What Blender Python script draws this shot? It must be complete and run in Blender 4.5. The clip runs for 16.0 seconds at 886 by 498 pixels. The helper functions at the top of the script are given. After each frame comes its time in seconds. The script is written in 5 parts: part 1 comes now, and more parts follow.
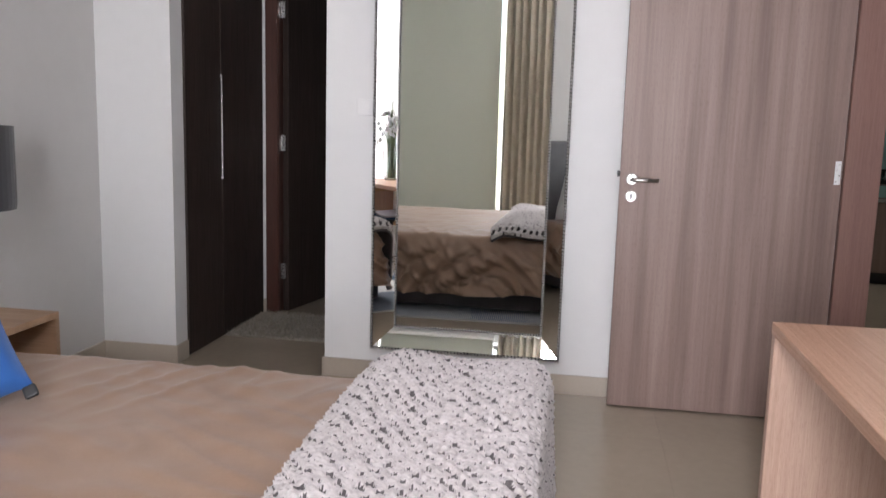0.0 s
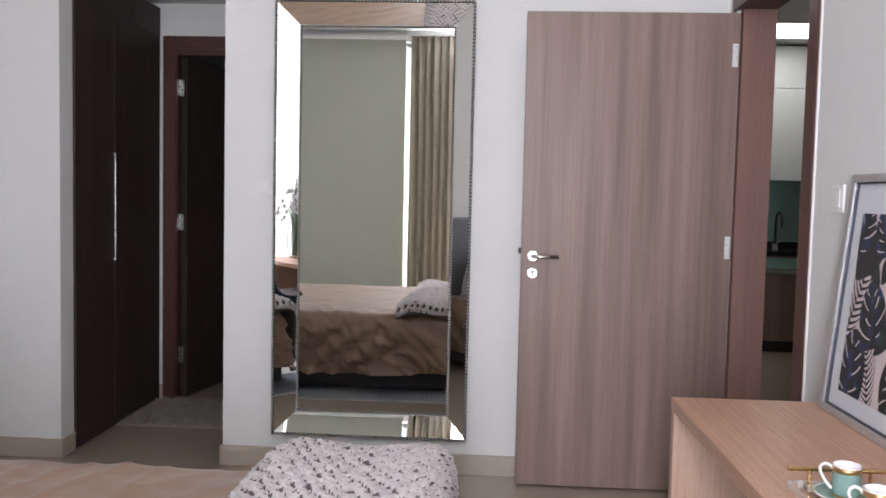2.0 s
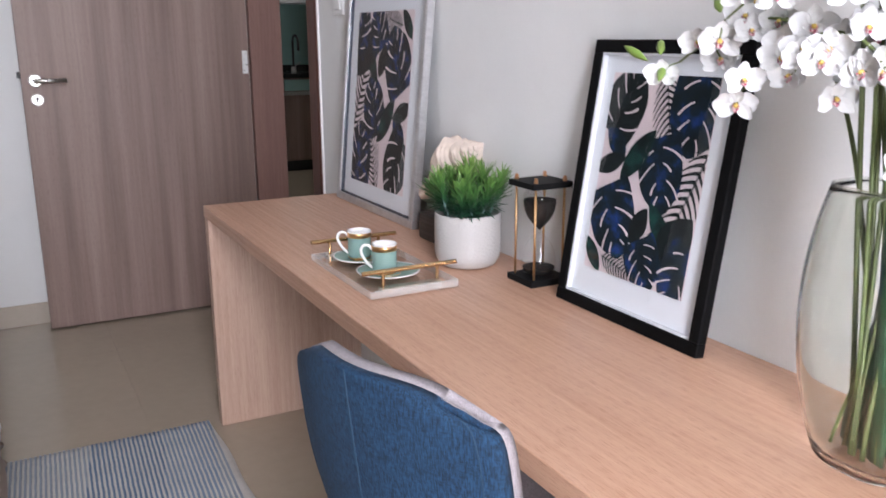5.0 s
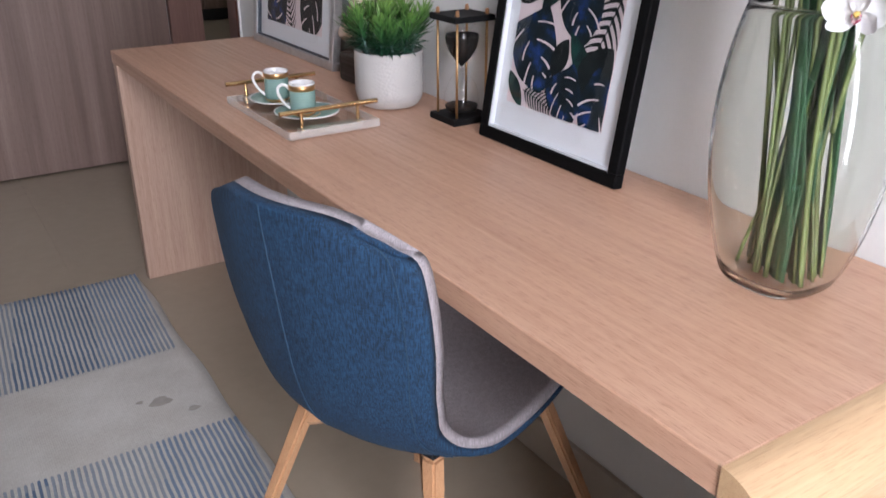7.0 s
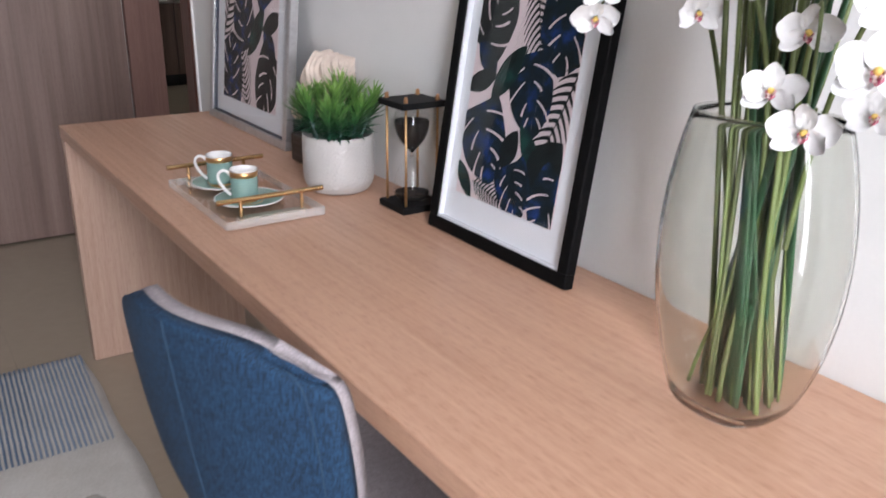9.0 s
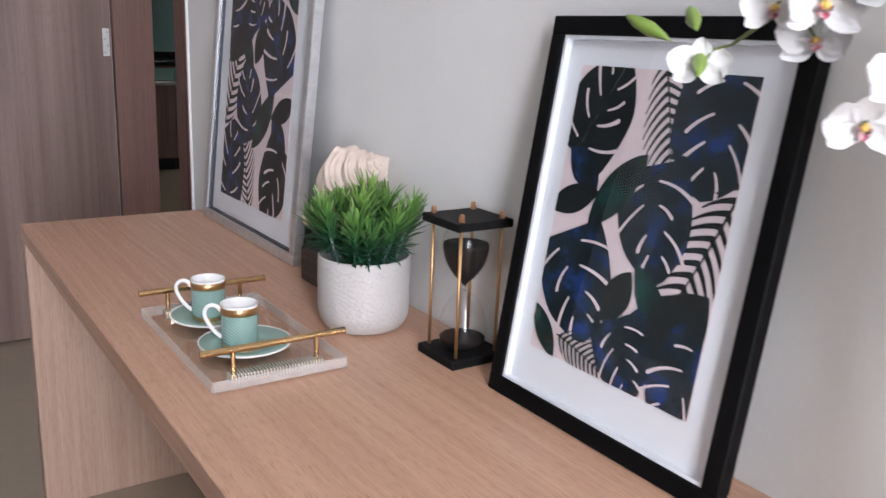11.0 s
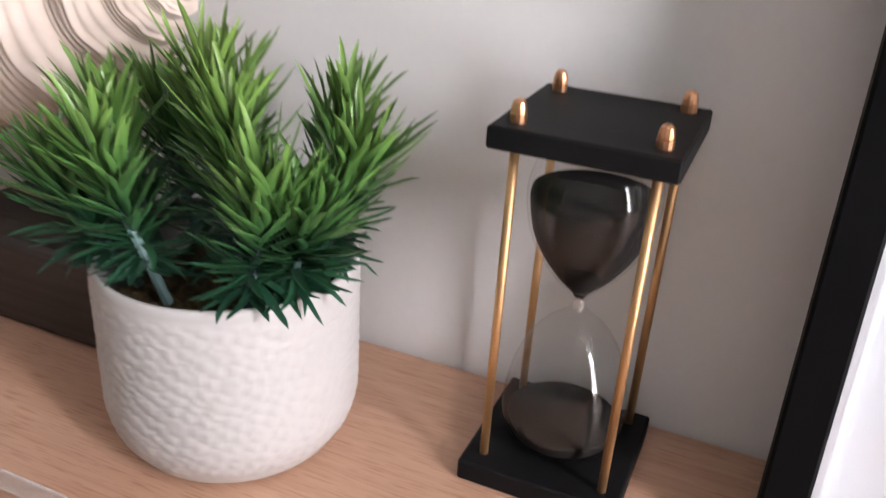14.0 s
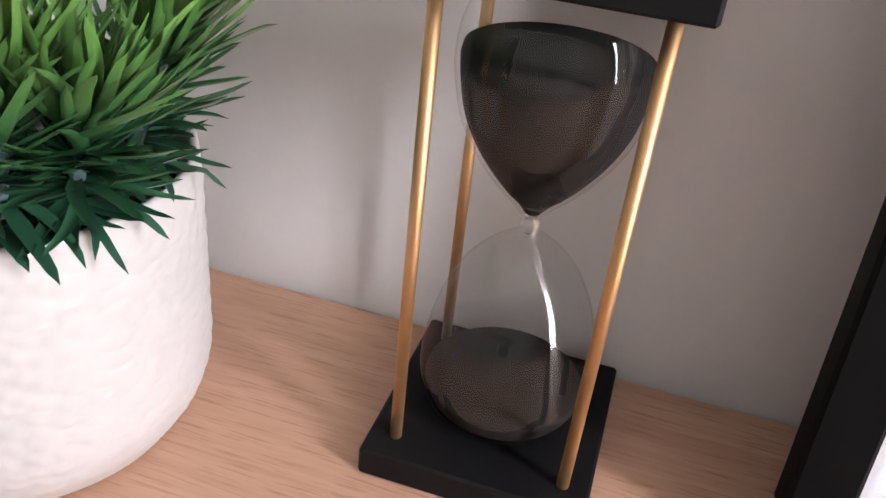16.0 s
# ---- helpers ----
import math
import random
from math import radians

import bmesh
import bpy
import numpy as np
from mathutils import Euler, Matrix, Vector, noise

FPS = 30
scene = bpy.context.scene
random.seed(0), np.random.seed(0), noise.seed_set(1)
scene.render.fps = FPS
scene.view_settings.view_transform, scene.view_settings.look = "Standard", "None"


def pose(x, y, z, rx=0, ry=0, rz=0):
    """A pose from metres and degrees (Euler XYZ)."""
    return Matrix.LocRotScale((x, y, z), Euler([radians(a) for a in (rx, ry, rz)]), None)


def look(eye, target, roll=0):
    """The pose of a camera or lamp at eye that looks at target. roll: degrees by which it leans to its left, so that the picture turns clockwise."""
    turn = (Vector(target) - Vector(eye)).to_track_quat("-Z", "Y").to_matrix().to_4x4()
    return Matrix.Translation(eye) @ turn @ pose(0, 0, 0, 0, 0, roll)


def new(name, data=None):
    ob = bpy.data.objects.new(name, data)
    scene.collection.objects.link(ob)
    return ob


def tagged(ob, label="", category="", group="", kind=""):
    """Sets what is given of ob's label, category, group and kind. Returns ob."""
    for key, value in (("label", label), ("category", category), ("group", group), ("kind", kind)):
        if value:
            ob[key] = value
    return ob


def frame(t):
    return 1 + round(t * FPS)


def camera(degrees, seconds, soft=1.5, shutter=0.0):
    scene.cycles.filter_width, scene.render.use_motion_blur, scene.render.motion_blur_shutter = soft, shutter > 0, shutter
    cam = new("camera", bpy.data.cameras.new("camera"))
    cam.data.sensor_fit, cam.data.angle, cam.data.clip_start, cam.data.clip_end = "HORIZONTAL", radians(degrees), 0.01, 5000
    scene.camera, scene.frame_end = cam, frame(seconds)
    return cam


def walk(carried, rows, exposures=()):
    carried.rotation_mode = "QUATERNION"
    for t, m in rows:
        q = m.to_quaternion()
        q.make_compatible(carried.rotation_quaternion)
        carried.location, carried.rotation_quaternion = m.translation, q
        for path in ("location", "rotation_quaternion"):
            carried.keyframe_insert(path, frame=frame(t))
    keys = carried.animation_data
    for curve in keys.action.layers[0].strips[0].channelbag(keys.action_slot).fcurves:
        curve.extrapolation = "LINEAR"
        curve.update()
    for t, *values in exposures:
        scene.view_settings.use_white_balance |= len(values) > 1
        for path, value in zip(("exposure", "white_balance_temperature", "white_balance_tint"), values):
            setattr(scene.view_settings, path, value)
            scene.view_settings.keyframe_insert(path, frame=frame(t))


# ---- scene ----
cam = camera(55.8, 16.0, shutter=0.3)
PATH = [
    (0, (-1.08, -3.937, 1.29), (-1.399, -1.986, 0.985), 1.6),
    (0.5, (-1.083, -3.923, 1.303), (-1.38, -1.955, 1.109), 1.6),
    (1, (-1.076, -3.919, 1.309), (-1.353, -1.944, 1.15), 1.5),
    (1.5, (-1.061, -3.905, 1.306), (-1.266, -1.92, 1.166), 1.4),
    (2, (-1.054, -3.895, 1.306), (-1.166, -1.902, 1.183), 1.3),
    (2.5, (-1.036, -3.885, 1.305), (-0.978, -1.889, 1.195), 1.0),
    (3, (-1.025, -3.88, 1.293), (-0.704, -1.908, 1.193), 1.2),
    (3.5, (-0.999, -3.894, 1.284), (-0.583, -1.941, 1.17), 1.3),
    (4, (-1.0, -3.922, 1.255), (-0.608, -1.971, 1.058), 1.4),
    (4.5, (-1.024, -3.916, 1.229), (-0.307, -2.082, 0.876), 0.6),
    (4.7, (-1.032, -3.92, 1.223), (-0.186, -2.155, 0.81), 0.6),
    (6.8, (-1.008, -3.93, 1.184), (-0.013, -2.372, 0.421), -0.2),
    (7, (-1.008, -3.929, 1.18), (-0.019, -2.394, 0.365), 0.0),
    (7.5, (-1.008, -3.93, 1.169), (-0.029, -2.434, 0.271), 0.5),
    (8, (-1.004, -3.925, 1.166), (-0.025, -2.444, 0.245), 1.1),
    (8.5, (-0.983, -3.906, 1.186), (0.026, -2.379, 0.38), 1.6),
    (9, (-0.901, -3.877, 1.209), (0.155, -2.323, 0.525), 0.8),
    (9.2, (-0.857, -3.863, 1.214), (0.22, -2.306, 0.568), 0.7),
    (11.5, (-0.706, -3.306, 1.168), (0.386, -1.702, 0.682), 2.5),
    (12, (-0.649, -3.118, 1.157), (0.446, -1.52, 0.661), 2.6),
    (12.5, (-0.661, -2.923, 1.133), (0.652, -1.504, 0.624), 4.9),
    (13, (-0.663, -2.781, 1.122), (0.886, -1.637, 0.582), 5.1),
    (13.5, (-0.555, -2.67, 1.108), (1.105, -1.752, 0.474), 3.1),
    (14, (-0.468, -2.609, 1.049), (1.205, -1.933, 0.186), 3.9),
    (14.5, (-0.414, -2.579, 1.014), (1.268, -2.046, 0.072), 5.9),
    (15, (-0.368, -2.571, 0.995), (1.299, -2.093, -0.001), 6.0),
    (15.5, (-0.347, -2.564, 0.983), (1.308, -2.123, -0.049), 6.5),
    (16, (-0.336, -2.564, 0.981), (1.313, -2.15, -0.072), 6.5),
]
walk(cam, [(t, look(eye, target, roll)) for t, eye, target, roll in PATH], [(0.0, 0.48, 6500, 10), (2.0, 0.32, 6400, 10), (3.0, 0.34, 6350, 10), (4.5, 0.26, 6300, 10), (7.0, -0.14, 6250, 10), (8.5, -0.14, 6250, 10), (9.0, -0.10, 6400, 9), (11.5, 0.12, 6300, 9), (13.0, 0.31, 6550, 10), (14.0, 0.44, 6700, 12), (16.0, 0.58, 6700, 13)])

# ---- world, sun, window light ----
world = bpy.data.worlds.new("world")
scene.world = world
world.use_nodes = True
_wn = world.node_tree.nodes
_sky = _wn.new("ShaderNodeTexSky")
_sky.sky_type = "NISHITA"
_sky.sun_disc = False
_sky.sun_elevation, _sky.sun_rotation = radians(50), radians(150)
world.node_tree.links.new(_sky.outputs[0], _wn["Background"].inputs[0])
_wn["Background"].inputs[1].default_value = 0.15

BACK = -5.3      # the window wall
CEIL = 3.1


def area(name, m, sx, sy, power, colour):
    d = bpy.data.lights.new(name, "AREA")
    d.shape, d.size, d.size_y, d.energy, d.color = "RECTANGLE", sx, sy, power, colour
    ob = new(name, d)
    ob.matrix_world = m
    return ob


area("window_daylight", look((-1.26, BACK - 0.12, 1.6), (-1.3, 0, 1.2)), 0.58, 2.7, 174, (0.965, 0.95, 1.03))
area("blind_daylight", look((-2.68, BACK - 0.16, 1.6), (-2.6, 0, 1.4)), 1.25, 2.7, 172, (0.965, 0.95, 1.03))


# ---- materials ----
class Nodes:
    """A small wrapper round a material's node tree."""

    def __init__(self, name):
        self.m = bpy.data.materials.new(name)
        self.m.use_nodes = True
        self.t = self.m.node_tree
        self.p = self.t.nodes["Principled BSDF"]
        self.out = self.t.nodes["Material Output"]

    def add(self, kind, **inputs):
        n = self.t.nodes.new(kind)
        for k, v in inputs.items():
            n.inputs[k].default_value = v
        return n

    def link(self, a, b):
        self.t.links.new(a, b)

    def coords(self, scale=(1, 1, 1), rot=(0, 0, 0)):
        tc = self.t.nodes.new("ShaderNodeTexCoord")
        mp = self.t.nodes.new("ShaderNodeMapping")
        mp.inputs["Scale"].default_value = scale
        mp.inputs["Rotation"].default_value = rot
        self.link(tc.outputs["Object"], mp.inputs["Vector"])
        return mp.outputs[0]

    def noise(self, vec, scale, detail=4.0, rough=0.6):
        n = self.add("ShaderNodeTexNoise", Scale=scale, Detail=detail, Roughness=rough)
        self.link(vec, n.inputs["Vector"])
        return n.outputs["Fac"]

    def ramp(self, fac, stops):
        r = self.t.nodes.new("ShaderNodeValToRGB")
        el = r.color_ramp.elements
        while len(el) < len(stops):
            el.new(0.5)
        for e, (pos, c) in zip(el, stops):
            e.position, e.color = pos, (*c, 1)
        self.link(fac, r.inputs[0])
        return r.outputs[0]

    def mix(self, fac, a, b, mode="MIX"):
        n = self.t.nodes.new("ShaderNodeMix")
        n.data_type, n.blend_type = "RGBA", mode
        for v, i in ((fac, 0), (a, 6), (b, 7)):
            if isinstance(v, (int, float)):
                n.inputs[i].default_value = v
            elif isinstance(v, tuple):
                n.inputs[i].default_value = (*v, 1)
            else:
                self.link(v, n.inputs[i])
        return n.outputs[2]

    def bump(self, height, strength=0.2, distance=0.002, chain=None):
        b = self.add("ShaderNodeBump", Strength=strength, Distance=distance)
        self.link(height, b.inputs["Height"])
        if chain is not None:
            self.link(chain, b.inputs["Normal"])
        self.link(b.outputs[0], self.p.inputs["Normal"])
        return b.outputs[0]

    def set(self, **kw):
        for k, v in kw.items():
            self.p.inputs[k.replace("_", " ")].default_value = v
        return self


def plain(name, c, rough=0.5, metal=0.0, vary=0.12, scale=40.0, bump=0.05, **kw):
    """A plain surface with slight mottling at two scales and fine relief."""
    n = Nodes(name)
    v = n.coords()
    f1, f2 = n.noise(v, scale, 5), n.noise(v, scale * 0.07, 3)
    lo, hi = tuple(x * (1 - vary) for x in c), tuple(min(1, x * (1 + vary * 0.6)) for x in c)
    a = n.ramp(f1, [(0.3, lo), (0.7, hi)])
    b = n.ramp(f2, [(0.3, lo), (0.7, hi)])
    n.link(n.mix(0.5, a, b), n.p.inputs["Base Color"])
    n.set(Roughness=rough, Metallic=metal, **kw)
    if bump:
        n.bump(f1, bump, 0.001)
    return n.m


def wood(name, dark, light, axis, rough=0.42, fine=1.0, band=1.0, contrast=0.5, pore=0.35):
    """Veneer with grain along one axis: long streaks, broad bands and fine pores."""
    n = Nodes(name)
    s = [60 * fine, 60 * fine, 60 * fine]
    s[axis] = 1.3 * fine
    w = [7 * band, 7 * band, 7 * band]
    w[axis] = 0.22 * band
    f = n.noise(n.coords(tuple(s)), 2.2, 6, 0.65)
    g = n.noise(n.coords(tuple(w)), 1.6, 3, 0.55)
    pores = [800.0, 800.0, 800.0]
    pores[axis] = 38.0
    q = n.noise(n.coords(tuple(pores)), 1.0, 2, 0.5)
    mid = tuple((a + b) / 2 for a, b in zip(dark, light))
    c1 = n.ramp(f, [(0.32, dark), (0.5, mid), (0.68, light)])
    c2 = n.ramp(g, [(0.3, dark), (0.7, light)])
    c = n.mix(contrast, c1, c2)
    streaks = [230.0, 230.0, 230.0]
    streaks[axis] = 6.0
    k = n.noise(n.coords(tuple(streaks)), 1.0, 4, 0.7)
    c = n.mix(n.ramp(k, [(0.52, (0, 0, 0)), (0.70, (pore * 0.42,) * 3)]), c, tuple(x * y for x, y in zip(dark, (0.68, 0.58, 0.50))))
    c = n.mix(n.ramp(q, [(0.54, (0, 0, 0)), (0.70, (pore * 1.1,) * 3)]), c, tuple(x * k for x, k in zip(dark, (0.62, 0.50, 0.42))))
    n.link(c, n.p.inputs["Base Color"])
    n.link(n.ramp(f, [(0.3, (rough * 1.25,) * 3), (0.7, (rough * 0.85,) * 3)]), n.p.inputs["Roughness"])
    n.bump(q, 0.12, 0.0006)
    return n.m


def metal(name, c, rough=0.25):
    n = Nodes(name)
    f = n.noise(n.coords((30, 30, 30)), 6, 3)
    n.link(n.ramp(f, [(0.3, (rough * 0.92,) * 3), (0.7, (rough * 1.08,) * 3)]), n.p.inputs["Roughness"])
    n.set(Base_Color=(*c, 1), Metallic=1.0)
    return n.m


def glass(name, c=(1, 1, 1), rough=0.0, ior=1.45):
    n = Nodes(name)
    n.set(Base_Color=(*c, 1), Roughness=rough, Transmission_Weight=1.0, IOR=ior)
    return n.m


def pane_mat(name, tint=(1, 1, 1), gloss=((0.0, 0.05), (0.5, 0.08), (0.8, 0.25), (1.0, 0.85))):
    """A thin flat pane: clear, with a Fresnel gloss."""
    n = Nodes(name)
    tr = n.t.nodes.new("ShaderNodeBsdfTransparent")
    tr.inputs[0].default_value = (*tint, 1)
    gl = n.t.nodes.new("ShaderNodeBsdfGlossy")
    gl.inputs["Roughness"].default_value = 0.02
    fr = n.t.nodes.new("ShaderNodeLayerWeight")
    fr.inputs[0].default_value = 0.5
    mx = n.t.nodes.new("ShaderNodeMixShader")
    n.link(n.ramp(fr.outputs["Facing"], [(q, (g,) * 3) for q, g in gloss]), mx.inputs[0])
    n.link(tr.outputs[0], mx.inputs[1])
    n.link(gl.outputs[0], mx.inputs[2])
    n.link(mx.outputs[0], n.out.inputs[0])
    return n.m


def cloth(name, lo, hi, scale=900.0, big=6.0, rough=0.85, sheen=0.3, bump=0.35):
    n = Nodes(name)
    v = n.coords()
    w = n.add("ShaderNodeTexWave", Scale=scale / 6.3, Distortion=1.5, Detail=2.0)
    n.link(v, w.inputs["Vector"])
    f = n.noise(v, scale * 0.6, 3)
    g = n.noise(v, big, 4)
    c = n.mix(0.5, n.ramp(f, [(0.3, lo), (0.7, hi)]), n.ramp(g, [(0.3, lo), (0.7, hi)]))
    n.link(c, n.p.inputs["Base Color"])
    n.set(Roughness=rough, Sheen_Weight=sheen)
    n.bump(n.mix(0.5, f, w.outputs["Fac"]), bump, 0.0008)
    return n.m


M_WALL = plain("white_wall_paint", (0.74, 0.74, 0.73), 0.7, vary=0.03, scale=160, bump=0.06)
# greyer copy of the wall paint: shade is put into its colour
M_WALL_SHADE = plain("shade_greyed_wall_paint", (0.58, 0.57, 0.555), 0.75, vary=0.03, scale=160, bump=0.06)
M_CEIL = plain("ceiling_paint", (0.8, 0.8, 0.79), 0.85, vary=0.02, scale=120)
M_SKIRT = plain("beige_skirting_tile", (0.44, 0.38, 0.31), 0.28, vary=0.06, scale=60, bump=0.02)
M_TILE = plain("beige_floor_tile", (0.365, 0.303, 0.232), 0.2, vary=0.08, scale=22, bump=0.012)
M_GROUT = plain("beige_grout", (0.36, 0.31, 0.25), 0.8, vary=0.08, scale=200)
M_DESK = wood("light_oak_veneer", (0.455, 0.258, 0.170), (0.62, 0.385, 0.266), 1, 0.38, fine=0.8, contrast=0.45, pore=0.50)
M_DESK_V = wood("light_oak_veneer_upright", (0.42, 0.27, 0.20), (0.58, 0.41, 0.32), 2, 0.42, contrast=0.4)
M_BULL = wood("solid_oak_edge", (0.42, 0.27, 0.145), (0.56, 0.38, 0.22), 0, 0.34, contrast=0.5)
M_DOOR = wood("grey_brown_door_laminate", (0.158, 0.098, 0.079), (0.325, 0.232, 0.195), 2, 0.45, fine=0.6, band=1.2, contrast=0.75)
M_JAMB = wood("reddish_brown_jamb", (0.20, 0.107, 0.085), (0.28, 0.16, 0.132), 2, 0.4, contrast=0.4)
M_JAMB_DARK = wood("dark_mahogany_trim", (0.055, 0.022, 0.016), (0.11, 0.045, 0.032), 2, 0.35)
M_WENGE = wood("wenge_laminate", (0.020, 0.012, 0.009), (0.046, 0.029, 0.022), 2, 0.58, fine=1.3)
M_BEECH = wood("oiled_beech", (0.46, 0.24, 0.12), (0.60, 0.35, 0.19), 2, 0.4, fine=1.5)
M_NIGHT = wood("oak_bedside", (0.36, 0.22, 0.13), (0.54, 0.36, 0.23), 0, 0.42)
M_STEEL = metal("brushed_steel", (0.66, 0.65, 0.63), 0.28)
M_CHROME = metal("polished_chrome", (0.8, 0.8, 0.8), 0.08)
M_BRASS = metal("brushed_brass", (0.62, 0.39, 0.195), 0.5)
M_GOLD = metal("satin_gold", (0.70, 0.42, 0.20), 0.34)
M_COPPER = metal("copper_nut", (0.66, 0.36, 0.2), 0.3)
M_SILVER_FRAME = plain("silver_leaf_frame", (0.62, 0.62, 0.63), 0.32, 0.75, vary=0.25, scale=70, bump=0.15)
M_BLACK_FRAME = plain("black_lacquer", (0.004, 0.004, 0.0045), 0.6, vary=0.3, scale=60, Specular_IOR_Level=0.08)
M_BLACK = plain("black_matte", (0.016, 0.016, 0.017), 0.45, vary=0.3, scale=120)
M_SLATE = plain("black_stone_slab", (0.007, 0.007, 0.0075), 0.6, Specular_IOR_Level=0.15, vary=0.35, scale=160, bump=0.15)
M_SAND = plain("black_sand", (0.013, 0.0112, 0.0100), 0.9, vary=0.1, scale=250, bump=0.0, Specular_IOR_Level=0.2)
M_MIRROR = metal("silvered_mirror", (0.9, 0.92, 0.9), 0.0)
M_MIRROR.node_tree.nodes["Principled BSDF"].inputs["Roughness"].default_value = 0.0
for _l in list(M_MIRROR.node_tree.links):
    if _l.to_socket.name == "Roughness":
        M_MIRROR.node_tree.links.remove(_l)
M_BEAD = plain("silver_bead_trim", (0.5, 0.49, 0.47), 0.3, 0.9, vary=0.4, scale=200)
M_WHITE = plain("white_plastic", (0.78, 0.78, 0.77), 0.35, vary=0.03, scale=80)
M_CERAMIC = plain("white_glazed_ceramic", (0.50, 0.485, 0.47), 0.4, vary=0.04, scale=50, bump=0.04)
M_PORCELAIN = plain("white_porcelain", (0.84, 0.83, 0.82), 0.12, vary=0.02, scale=60, bump=0.0)
M_MAT = plain("mat_board", (0.72, 0.75, 0.79), 0.8, vary=0.02, scale=400, bump=0.08)
M_NAVY = plain("navy_inner_edge", (0.02, 0.035, 0.06), 0.6)
M_PANE = pane_mat("picture_glass")
M_WINDOW = pane_mat("window_glass", (0.97, 0.98, 0.98))
M_VASE = glass("vase_glass", (0.86, 0.875, 0.84))
M_HGNECK = glass("neck_glass")
M_HG = pane_mat("hourglass_glass", (1, 1, 1), ((0.0, 0.05), (0.5, 0.065), (0.75, 0.15), (0.9, 0.40), (1.0, 0.9)))
M_ACRYL = pane_mat("clear_acrylic", (0.93, 0.92, 0.90))


def denim(name, lo, hi):
    """Heathered woven upholstery with fine upright slubs."""
    n = Nodes(name)
    f = n.noise(n.coords((620, 620, 70)), 1.0, 3)
    h = n.noise(n.coords((110, 110, 520)), 1.0, 3)
    g = n.noise(n.coords(), 9, 4)
    k = n.mix(0.3, f, h)
    c = n.mix(0.18, n.ramp(k, [(0.40, lo), (0.60, hi)]), n.ramp(g, [(0.3, lo), (0.7, hi)]))
    n.link(c, n.p.inputs["Base Color"])
    n.set(Roughness=0.9, Sheen_Weight=0.0)
    n.bump(k, 0.8, 0.001)
    return n.m


M_DENIM = denim("blue_woven_upholstery", (0.0010, 0.0085, 0.026), (0.0110, 0.053, 0.118))
M_FELT = denim("light_grey_upholstery", (0.21, 0.185, 0.195), (0.34, 0.305, 0.32))
M_THREAD = plain("blue_stitching", (0.012, 0.042, 0.082), 0.8)
M_VELVET = cloth("tan_velvet_blanket", (0.225, 0.128, 0.078), (0.325, 0.203, 0.130), 500, 5, 0.64, 0.2, 0.12)
M_VELVET.node_tree.nodes["Principled BSDF"].inputs["Roughness"].default_value = 0.46
M_VELVET.node_tree.nodes["Principled BSDF"].inputs["Specular IOR Level"].default_value = 0.8
M_BEDBASE = cloth("charcoal_bed_upholstery", (0.045, 0.04, 0.042), (0.08, 0.072, 0.074), 700)
M_BLUE = cloth("royal_blue_cushion", (0.006, 0.055, 0.22), (0.014, 0.10, 0.33), 800)
M_GREENC = cloth("dark_teal_cushion", (0.008, 0.06, 0.06), (0.02, 0.12, 0.11), 800)
M_LINEN = cloth("white_bed_linen", (0.68, 0.68, 0.68), (0.8, 0.8, 0.79), 700)
M_HEAD = cloth("grey_headboard", (0.10, 0.10, 0.105), (0.16, 0.16, 0.165), 700)
M_CURTAIN = cloth("taupe_curtain", (0.25, 0.215, 0.165), (0.36, 0.315, 0.25), 900, 12, 0.9, 0.2)
M_SHADE = cloth("black_lamp_shade", (0.02, 0.021, 0.024), (0.04, 0.041, 0.046), 900)
M_MATRUG = cloth("beige_shag_mat", (0.20, 0.17, 0.135), (0.36, 0.32, 0.26), 240, 20, 0.95, 0.2, 1.0)


def yarn_mat():
    """Undyed fuzzy yarn: pinkish white with faint grey flecks."""
    n = Nodes("fuzzy_chunky_yarn")
    f = n.noise(n.coords(), 30, 4, 0.7)
    g = n.noise(n.coords(), 380, 4, 0.7)
    c = n.ramp(f, [(0.36, (0.42, 0.38, 0.37)), (0.5, (0.60, 0.545, 0.53)), (0.65, (0.70, 0.65, 0.635))])
    n.link(n.mix(0.3, c, n.ramp(g, [(0.35, (0.42, 0.38, 0.38)), (0.65, (0.84, 0.79, 0.78))])), n.p.inputs["Base Color"])
    n.set(Roughness=0.95, Sheen_Weight=0.25)
    n.bump(g, 0.8, 0.003)
    return n.m


M_YARN = yarn_mat()
M_YARN_DARK = plain("dark_yarn_backing_and_gap_shade", (0.13, 0.115, 0.115), 0.95, vary=0.4, scale=150, bump=0.5)


def blind_mat():
    n = Nodes("sage_roller_blind")
    f = n.noise(n.coords((900, 900, 900)), 1.0, 2)
    tl = n.t.nodes.new("ShaderNodeBsdfTranslucent")
    df = n.t.nodes.new("ShaderNodeBsdfDiffuse")
    c = n.ramp(f, [(0.3, (0.40, 0.41, 0.36)), (0.7, (0.47, 0.48, 0.42))])
    n.link(c, df.inputs[0])
    n.link(c, tl.inputs[0])
    mx = n.t.nodes.new("ShaderNodeMixShader")
    mx.inputs[0].default_value = 0.13
    n.link(df.outputs[0], mx.inputs[1])
    n.link(tl.outputs[0], mx.inputs[2])
    n.link(mx.outputs[0], n.out.inputs[0])
    return n.m


M_BLIND = blind_mat()


# ---- building helpers ----
def thing(name, loc, label, category, group="", kind="", rz=0.0):
    ob = new(name)
    ob.empty_display_size = 0.05
    ob.location = loc
    ob.rotation_euler = (0, 0, radians(rz))
    return tagged(ob, label, category, group, kind)


